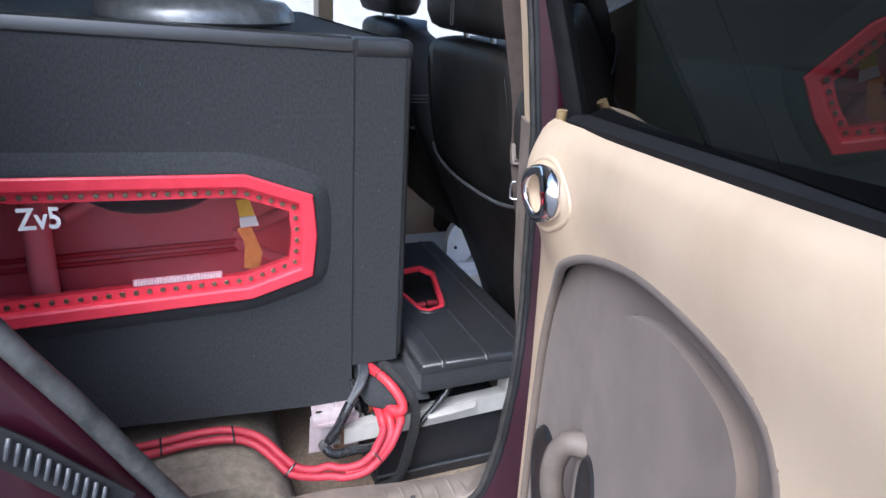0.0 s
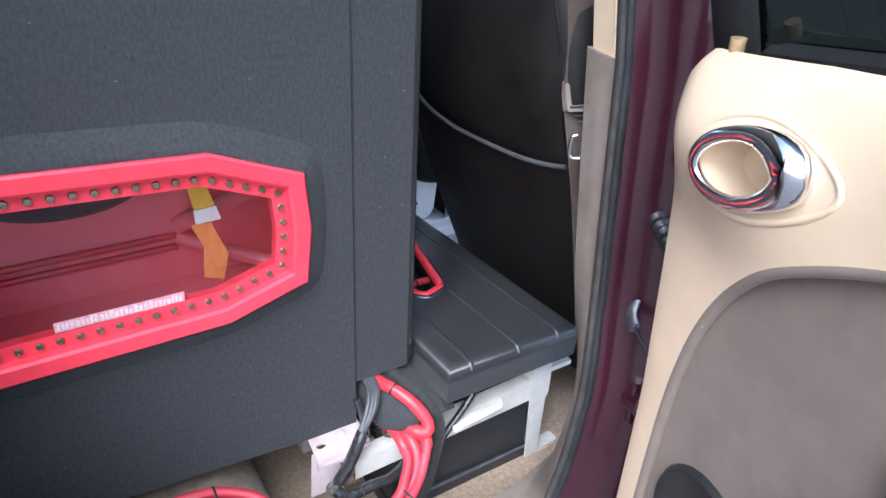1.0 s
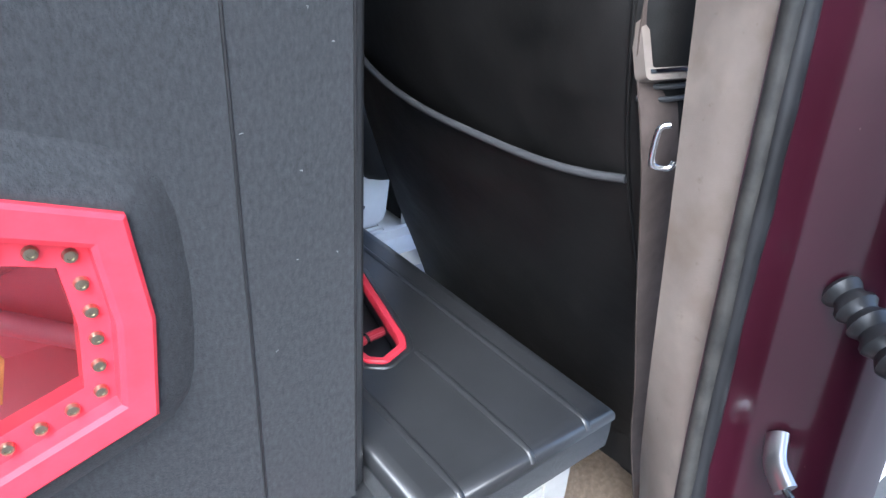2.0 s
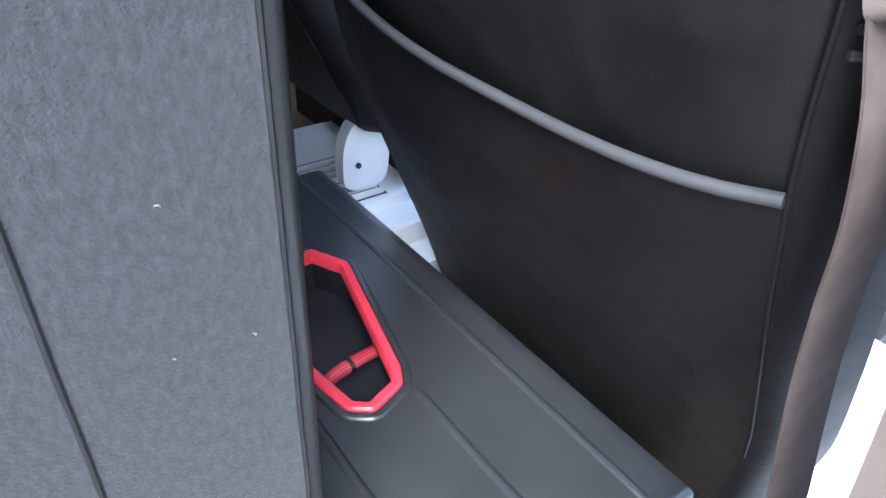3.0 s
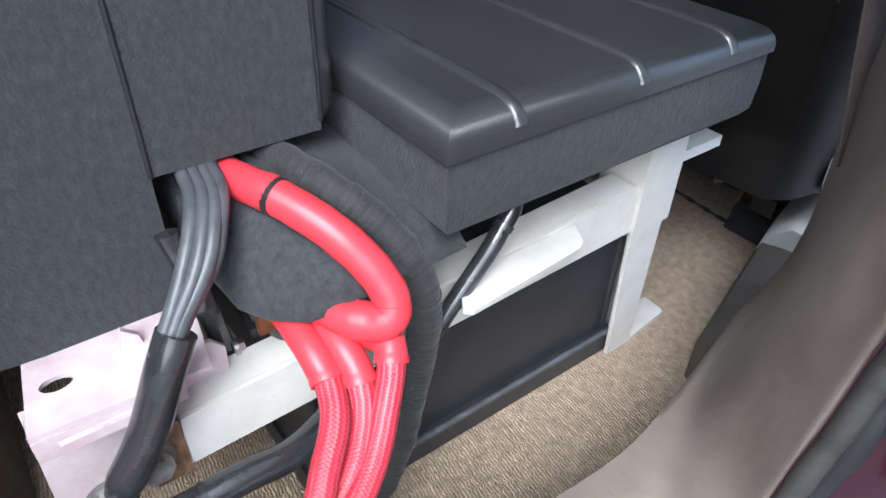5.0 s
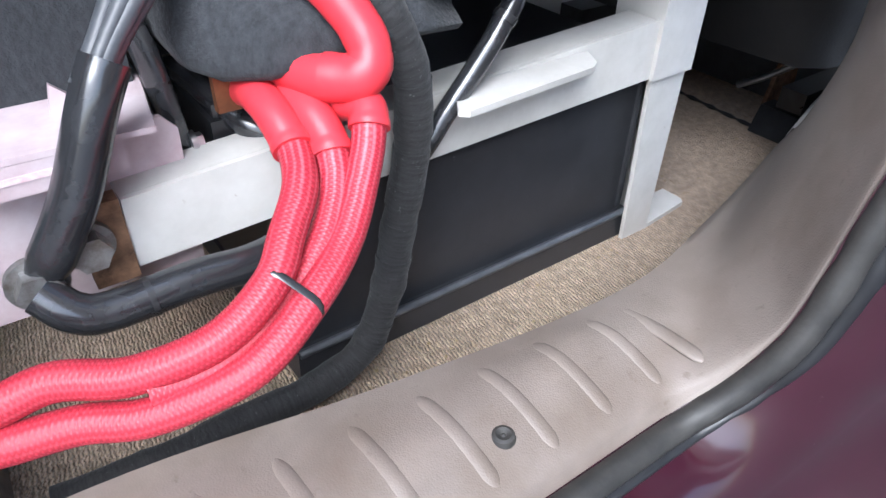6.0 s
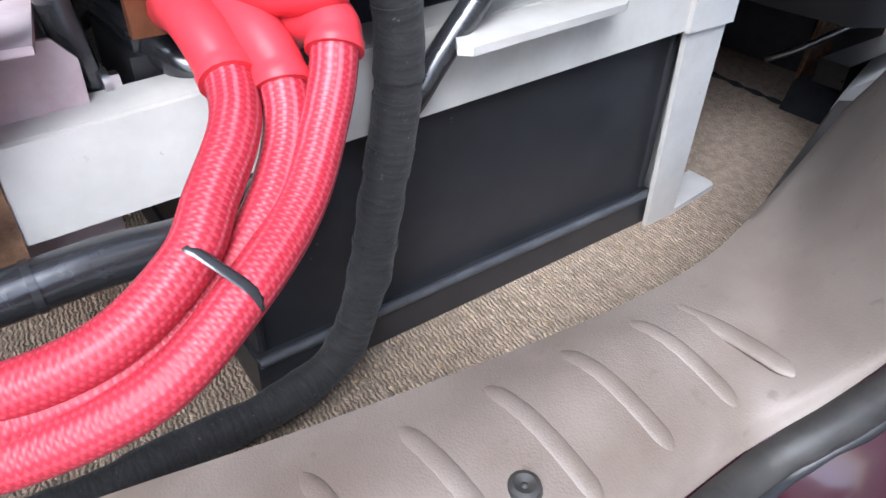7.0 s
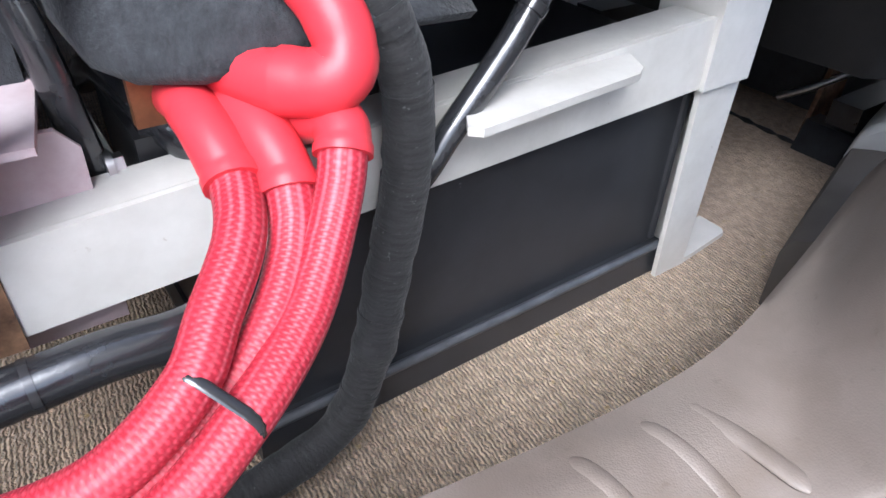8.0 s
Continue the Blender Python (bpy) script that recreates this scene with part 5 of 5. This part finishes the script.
# ---- front seats ----
def front_seat(name, dx, dy, low=0.0):
    s = thing(name, "black leatherette front seat with a stitched map pocket", "car seat", "front seats", m=Matrix.Translation((dx, dy, 0)))
    shape = [(0.13, -0.02, 0.46, 0.14, 0.02), (0.19, -0.033, 0.48, 0.134, 0.022), (0.265, -0.045, 0.495, 0.112, 0.025), (0.335, -0.056, 0.498, 0.082, 0.03), (0.4, -0.062, 0.487, 0.048, 0.035), (0.51, -0.068, 0.455, -0.012, 0.038), (0.58, -0.071, 0.43, -0.05, 0.04), (0.66, -0.074, 0.395, -0.088, 0.042), (0.72, -0.077, 0.37, -0.113, 0.042), (0.78, -0.08, 0.355, -0.13, 0.042), (0.86, -0.076, 0.352, -0.142, 0.042), (0.915, -0.062, 0.35, -0.147, 0.042), (0.945, -0.045, 0.335, -0.147, 0.036), (0.962, -0.01, 0.3, -0.14, 0.03), (0.972, 0.04, 0.25, -0.12, 0.02)]
    shape = [r for r in shape if r[0] > low]
    rows = []
    for z, ya, yb, xb, bulge in shape:
        c, hw, th = (ya + yb) / 2, (yb - ya) / 2, 0.13 if z < 0.93 else 0.1
        pts = []
        for k in range(9):
            a = -1 + 2 * k / 8
            pts.append((xb + bulge * 0.5 * abs(a) ** 4 * 0.6, c + hw * a, z))
        for a, f in ((1.07, 0.22), (1.12, 0.6), (1.02, 1.0), (0.6, 0.92), (0.0, 0.85), (-0.6, 0.92), (-1.02, 1.0), (-1.12, 0.6), (-1.07, 0.22)):
            pts.append((xb + th * f, c + hw * a, z))
        rows.append(pts)
    lines = [curve([r[k] for r in rows], 4) for k in range(len(rows[0]))]
    part("backrest", loft([[l[i] for l in lines] for i in range(len(lines[0]))]), LEATHER, s, angle=70)

    def on_back(a, z, lift):
        for (z0, a0, c0, x0, b0), (z1, a1, c1, x1, b1) in zip(shape, shape[1:]):
            if z0 <= z <= z1:
                f = (z - z0) / (z1 - z0)
                ya, yb, xb, bu = a0 + (a1 - a0) * f, c0 + (c1 - c0) * f, x0 + (x1 - x0) * f, b0 + (b1 - b0) * f
                return Vector((xb + bu * 0.3 * abs(a) ** 4 - lift, (ya + yb) / 2 + (yb - ya) / 2 * a, z))

    # map pocket: a loose panel with piping along its mouth
    mouth = lambda a: 0.661 + (0.05 * a * a if a > 0 else 0.014 * a ** 4)
    b, rows, foot = bmesh.new(), [], max(0.2, shape[0][0] + 0.005)
    for j in range(13):
        f = j / 12
        rows.append([b.verts.new(on_back(a, foot + (mouth(a) - foot) * f, 0.003 + 0.012 * f * (1 - a ** 4) + 0.003 * noise.noise(Vector((a * 3, f * 3, 0))) + 0.0032 * f * noise.noise(Vector((a * 9, f * 2.5, 4))) + 0.0016 * noise.noise(Vector((a * 5 + f * 7, f * 9, 9))))) for a in [-0.97 + 1.94 * k / 32 for k in range(33)]])
    for r, q in zip(rows, rows[1:]):
        for i in range(32):
            b.faces.new((r[i], r[i + 1], q[i + 1], q[i]))
    pocket = part("map_pocket", b, LEATHER, s, angle=80)
    pts = [on_back(a, mouth(a), 0.004 + 0.012 * (1 - a ** 4)) for a in [-0.97 + 1.94 * k / 16 for k in range(17)]]
    part("pocket_piping", tube(pts, 0.0042, 10, 3), PIPING, pocket, "grey piping along the pocket mouth")
    for sgn in (-1, 1):
        pts = [on_back(sgn * 0.97, z, 0.002) for z in (0.34, 0.4, 0.5, 0.6, 0.7, 0.78, 0.86, 0.92)]
        part("seam", tube(pts, 0.0018, 8, 5), LEATHER, s)
    for z in (0.752, 0.762, 0.771):
        pts = [(-0.1155, -0.081, z), (-0.1, -0.0955, z + 0.001), (-0.075, -0.1018, z + 0.002), (-0.048, -0.1066, z + 0.003)]
        part("bolster_seam", tube(pts, 0.0022, 8, 5), PIPING, s, "grey stitched seam across the bolster")
    rows = []
    for z, hw, d in ((0.986, 0.165, 0.03), (0.994, 0.19, 0.045), (1.02, 0.2, 0.056), (1.07, 0.2, 0.06), (1.12, 0.195, 0.056), (1.155, 0.175, 0.045), (1.168, 0.14, 0.025)):
        rows.append([(-0.115 + d * math.copysign(abs(math.cos(a)) ** 0.6, math.cos(a)), 0.135 + hw * math.copysign(abs(math.sin(a)) ** 0.55, math.sin(a)), z) for a in [2 * math.pi * k / 28 for k in range(28)]])
    rest = part("headrest", loft(rows), LEATHER, s, angle=70)
    for y in (0.115, 0.127):
        pts = [(-0.115 - 0.061, y, z) for z in (1.0, 1.03, 1.08, 1.12)]
        part("headrest_stitching", tube(pts, 0.0012, 6, 3), PIPING, rest, "pale double stitching")
    for y in (0.07, 0.2):
        part("headrest_post", tube([(-0.1, y, 0.94), (-0.112, y, 1.01)], 0.006, 12, 1), STEEL, rest)
    b = block(0.2, 0.66, -0.03, 0.46, 0.16, 0.3, 0.05, 4)
    part("seat_cushion", b, LEATHER, s, angle=70)
    b = prism([(0.2, 0.13), (0.58, 0.1), (0.6, 0.15), (0.52, 0.23), (0.34, 0.31), (0.28, 0.39), (0.21, 0.41), (0.185, 0.36), (0.18, 0.2), (0.185, 0.15)], -0.075, -0.053, "y", 0.008, 3)
    cover = part("side_cover", b, PALE_PLASTIC, s, "pale grey plastic side cover")
    part("cover_screw", disc((0.25, -0.0755, 0.19), 0.005, 0.003, "y", 16, 0.001), STEEL, cover, "steel screw")
    b = block(0.24, 0.5, -0.02, 0.44, 0.13, 0.17, 0.01)
    part("seat_pan", b, BLACK_PLASTIC, s)
    return s


def seat_rails():
    for dy in (0.0, 0.7):
        r = thing("seat_rail", "black greasy steel seat rail under the front seat", "seat rail", "seat rails")
        part("rail", block(0.3, 0.8, 0.02 - 0.014 + dy, 0.07 - 0.014 + dy, 0.0, 0.035, 0.005), GREASY, r)
        part("slide", block(0.27, 0.8, 0.03 - 0.014 + dy, 0.06 - 0.014 + dy, 0.036, 0.06, 0.006), GREASY, r)
        part("end_cap", prism([(0.262, 0.0), (0.3, 0.0), (0.3, 0.03), (0.275, 0.03)], 0.012 - 0.014 + dy, 0.08 - 0.014 + dy, "y", 0.004), GREASY, r)
        part("rail", block(0.3, 0.8, 0.4 - 0.014 + dy, 0.445 - 0.014 + dy, 0.0, 0.05, 0.006), GREASY, r)
        part("cross_tube", tube([(0.36, 0.0 - 0.014 + dy, 0.09), (0.365, 0.2 - 0.014 + dy, 0.1), (0.36, 0.46 - 0.014 + dy, 0.09)], 0.012, 14, 6), GREASY, r)
        part("motor_cover", block(0.32, 0.5, 0.1 - 0.014 + dy, 0.3 - 0.014 + dy, 0.02, 0.1, 0.015, 3), GREASY, r)
        part("bracket", prism([(0.3, 0.0), (0.36, 0.0), (0.35, 0.1), (0.32, 0.1)], 0.09 - 0.014 + dy, 0.095 - 0.014 + dy, "y", 0.002), RUST, r)
        part("lever", tube([(0.3, 0.13 - 0.014 + dy, 0.03), (0.31, 0.1 - 0.014 + dy, 0.05), (0.33, 0.06 - 0.014 + dy, 0.085)], 0.004, 10, 5), STEEL, r, "bare steel lever")


def front_sill():
    t = thing("front_sill", "pale scuff trim on the front door step, sunlight put into its colour", "sill trim", kind="structure")
    # Continues the kick panel's wall; sunlight is put into the near-white colour.
    rows = []
    for x, skew in ((0.186, 0.06), (0.23, 0.06), (0.28, 0.04), (0.4, 0.0), (0.7, 0.0), (1.3, 0.0)):
        y = min(0.012, -0.07 + 0.3 * x)
        rows.append([(x, y, -0.02), (x, y - 0.001, 0.05), (x, y - 0.008, 0.07), (x, y - 0.03, 0.09), (x - skew * 0.6, -0.12, 0.11), (x - skew, -0.2, 0.115), (x - skew, -0.225, 0.105), (x - skew, -0.225, -0.02)])
    part("trim_body", loft(rows), PALE_PLASTIC, t, angle=60)


def console():
    c = thing("centre_console", "pale grey centre console with tray and slotted vent", "console")
    part("body", block(0.052, 0.8, 0.5, 1.05, 0.0, 0.2, 0.016, 3), PALE_PLASTIC, c)
    b = ring(rounded([(0.085, 0.56), (0.25, 0.56), (0.25, 0.665), (0.085, 0.665)], 0.02), rounded([(0.098, 0.573), (0.237, 0.573), (0.237, 0.652), (0.098, 0.652)], 0.014), 0.198, 0.238, "z", 0.004)
    part("tray_rim", b, PALE_PLASTIC, c)
    part("tray_floor", block(0.094, 0.241, 0.569, 0.656, 0.197, 0.217, 0.001), PALE_PLASTIC, c)
    well = part("vent_well", block(0.075, 0.19, 0.71, 0.89, 0.1985, 0.204, 0.001), BLACK_PLASTIC, c, "black vent well")
    for k in range(7):
        part("vent_slat", block(0.079, 0.186, 0.72 + 0.024 * k, 0.732 + 0.024 * k, 0.202, 0.21, 0.001), PALE_PLASTIC, well)
    b = prism(rounded([(0.112, 0.215), (0.2, 0.212), (0.215, 0.345), (0.132, 0.345), (0.112, 0.3)], 0.03, 5), 0.736, 0.765, "y", 0.007, 3)
    cover = part("recliner_cover", b, PALE_PLASTIC, c, "round pale recliner cover")
    part("cover_screw", disc((0.1417, 0.735, 0.263), 0.0055, 0.004, "y", 14, 0.001), BLACK_PLASTIC, cover, "dark screw")


# ---- the open rear door ----
# The hinges lean a little, so the open door hangs slightly out of plumb.
DOORM = pose(-0.17, -0.305, -0.094, -2.2, 1.15, 160.65)


def belt_line(u):
    return 1.012 + 0.155 * max(0.0, u - 0.02) ** 1.05


ARC = [(0.085, 0.30), (0.088, 0.5), (0.098, 0.66), (0.125, 0.765), (0.175, 0.838), (0.24, 0.885), (0.32, 0.922), (0.44, 0.962), (0.55, 0.982), (0.63, 0.985), (0.675, 0.965), (0.69, 0.9), (0.695, 0.6), (0.695, 0.30)]


def inside(p, poly):
    hit = False
    for (x0, y0), (x1, y1) in zip(poly, poly[1:] + poly[:1]):
        if (y0 > p[1]) != (y1 > p[1]) and p[0] < (x1 - x0) * (p[1] - y0) / (y1 - y0) + x0:
            hit = not hit
    return hit


def swell(u, z):
    """How far the trim stands out from the door's flat."""
    bump = 0.034 * math.exp(-((u - 0.13) / 0.1) ** 2 - ((z - 0.925) / 0.075) ** 2)
    arm = 0.012 * math.exp(-((z - belt_line(u) + 0.06) / 0.06) ** 2)
    edge = min(1.0, max(0.0, (u - 0.045) / 0.03)) ** 0.5
    return (0.004 + bump + arm) * (0.25 + 0.75 * edge)


def rear_door():
    d = thing("rear_door", "open rear car door with beige and brown trim and tinted window", "car door", m=DOORM)
    arc3 = [(p.x, p.y) for p in curve([(u, z, 0) for u, z in ARC], 6)]
    def drop(scale, lift):
        pts = []
        for k in range(28):
            a = 2 * math.pi * k / 28
            c = math.cos(a)
            w = 1.0 - 0.16 * max(0.0, c) ** 1.5
            u, z = 0.159 + 0.051 * scale * c, 0.938 + 0.031 * scale * math.sin(a) * w + 0.011 * c
            pts.append((swell(u, z) + lift, u, z))
        return pts

    cup_line = [(u, z) for n_, u, z in drop(0.97, 0.0)]
    nu, nz = 90, 92
    b, grid = bmesh.new(), {}
    for i in range(nu + 1):
        u = 0.045 + (0.79 - 0.045) * i / nu
        for j in range(nz + 1):
            top = belt_line(u) - 0.008 - 0.022 * max(0.0, 1 - (u - 0.045) / 0.022) ** 2
            z = 0.3 + (top - 0.3) * j / nz
            soft = 0.012 * max(0.0, 1 - (top - z) / 0.02) ** 2
            grid[i, j] = b.verts.new((swell(u, z) - soft, u - 0.03 * min(1.0, max(0.0, (z - 0.6) / 0.35)) * (1 - i / nu) ** 8, z))
    for i in range(nu):
        for j in range(nz):
            q = [grid[i, j], grid[i + 1, j], grid[i + 1, j + 1], grid[i, j + 1]]
            u, z = (q[0].co.y + q[2].co.y) / 2, (q[0].co.z + q[2].co.z) / 2
            cup = inside((u, z), cup_line)
            if not inside((u, z), arc3) and not cup:
                b.faces.new(q)
    loose = [v for v in b.verts if not v.link_faces]
    bmesh.ops.delete(b, geom=loose, context="VERTS")
    part("trim_panel", b, BEIGE, d, "beige vinyl trim", angle=80)
    lip = [(swell(u, z) - 0.0052, u, z) for u, z in arc3]
    part("inset_lip", tube(lip, 0.0068, 12, 0), BROWN_CLOTH, d, "rolled brown edge of the inset")
    part("cloth_inset", prism(arc3, -0.012, -0.006, "x"), BROWN_CLOTH, d, "brown cloth inset")
    pad = [(0.37, 0.30), (0.36, 0.6), (0.36, 0.78), (0.375, 0.86), (0.42, 0.91), (0.5, 0.945), (0.58, 0.956), (0.64, 0.945), (0.662, 0.88), (0.668, 0.6), (0.668, 0.30)]
    pad = [(p.x, p.y) for p in curve([(u, z, 0) for u, z in pad], 5)]
    part("cloth_pad", prism(pad, -0.008, 0.008, "x", 0.006, 3), BROWN_CLOTH, d, "raised brown cloth pad")
    pull = [(0.0, 0.33, 0.58), (0.022, 0.335, 0.61), (0.03, 0.345, 0.67), (0.022, 0.362, 0.715), (0.0, 0.38, 0.725)]
    part("pull_grip", tube(pull, 0.014, 14, 6), BROWN_PLASTIC, d, "taupe pull grip")
    b = turned([(0.0, 0.009), (0.03, 0.0092), (0.036, 0.011), (0.04, 0.008)], (0.0, 0.405, 0.675), "x", 24)
    bmesh.ops.scale(b, vec=(1, 0.8, 1.4), space=Matrix.Translation((0, -0.405, -0.675)), verts=b.verts)
    part("pull_cup", b, BLACK_PLASTIC, d, "dark cup behind the grip")
    b = turned([(0.0, -0.004), (0.075, -0.003), (0.085, 0.002), (0.09, -0.005)], (0.0, 0.2, 0.5), "x", 36)
    part("speaker_grille", b, BLACK_PLASTIC, d, "round black speaker grille")
    # chrome handle in its moulded surround
    pts = []
    for k in range(40):
        a = 2 * math.pi * k / 40
        c = math.cos(a)
        u, z = 0.159 + 0.051 * (1.36 if c < 0 else 1.36 + 0.3 * c) * c, 0.938 + 0.046 * math.sin(a) * (1.0 - 0.2 * max(0.0, c) ** 2) + 0.012 * c
        pts.append((swell(u, z) - 0.0022, u, z))
    part("handle_surround", tube(pts, 0.0038, 12, 0, closed=True), BEIGE, d, "moulded beige surround")
    ring_part = part("handle", tube(drop(1.0, 0.004), lambda s: 0.0072 + 0.0098 * max(0.0, math.cos(2 * math.pi * (s - 0.05))) ** 2, 14, 0, closed=True, flat=0.8), CHROME, d, "chrome handle ring")
    b = bmesh.new()
    r1, r2 = [b.verts.new(p) for p in drop(1.0, 0.002)], [b.verts.new((0.002, u, z)) for n_, u, z in drop(0.85, 0)]
    for i in range(28):
        j = (i + 1) % 28
        b.faces.new((r1[i], r1[j], r2[j], r2[i]))
    b.faces.new(r2)
    part("handle_cup", b, BEIGE, ring_part, "beige cup inside the handle")
    b = tube([(0.0, 0.064, 0.97), (0.0, 0.065, 0.99), (0.001, 0.066, 1.024)], lambda s: 0.0055 + 0.0018 * (s > 0.75), 12, 4)
    part("lock_knob", b, YELLOWED, d, "yellowed lock knob")
    # metal door body, window seal, frame and glass
    b = block(-0.1, -0.016, 0.02, 0.8, 0.25, 0.96, 0.012)
    rows = [[(-0.085, u, 0.95), (-0.012, u, 0.95), (-0.012, u, belt_line(u) - 0.012), (-0.085, u, belt_line(u) - 0.012)] for u in (0.02, 0.2, 0.4, 0.6, 0.8)]
    b = loft(rows, bm=b)
    part("door_body", b, MAROON, d, "maroon painted door body")
    rows = [[(-0.032, u, belt_line(u) - 0.014), (0.0, u, belt_line(u) - 0.014), (0.002, u, belt_line(u) - 0.004), (-0.006, u, belt_line(u) + 0.002), (-0.032, u, belt_line(u) + 0.004)] for u in [0.1 + 0.07 * k for k in range(11)]]
    part("belt_seal", loft(rows), MATTE_BLACK, d, "black window seal")
    post = [(-0.039, 0.03, 0.98), (0.006, 0.01, 1.15), (0.05, -0.01, 1.32), (0.076, -0.01, 1.42), (0.086, 0.1, 1.46), (0.091, 0.4, 1.48), (0.076, 0.74, 1.42), (0.019, 0.78, 1.2), (-0.007, 0.775, 1.1)]
    part("window_frame", tube(post, 0.034, 12, 6, flat=0.5, up=(1, 0, 0)), MATTE_BLACK, d, "black window frame")
    b = sheet([(-0.036, 0.05, 0.99), (-0.011, 0.77, 1.08), (0.022, 0.76, 1.2), (0.088, 0.72, 1.44), (0.088, 0.03, 1.44), (0.022, 0.02, 1.2)], (1, 0, 0))
    part("window_glass", b, TINT, d, "dark tinted window glass")


ground(), yard_walls(), car_floor(), sill(), pillar(), belt(), dogleg(), quarter(), shell(), crumbs()
subwoofer_box(), lint(), driver_on_top()
rack_cover(), well_cable()
battery_rack(), battery(), seat_bracket(), terminal_bolts(), power_cables(), other_wiring()
front_seat("front_seat", 0.0, 0.0), front_seat("front_seat", 0.055, 0.775, 0.3), seat_rails(), front_sill(), console()
rear_door()
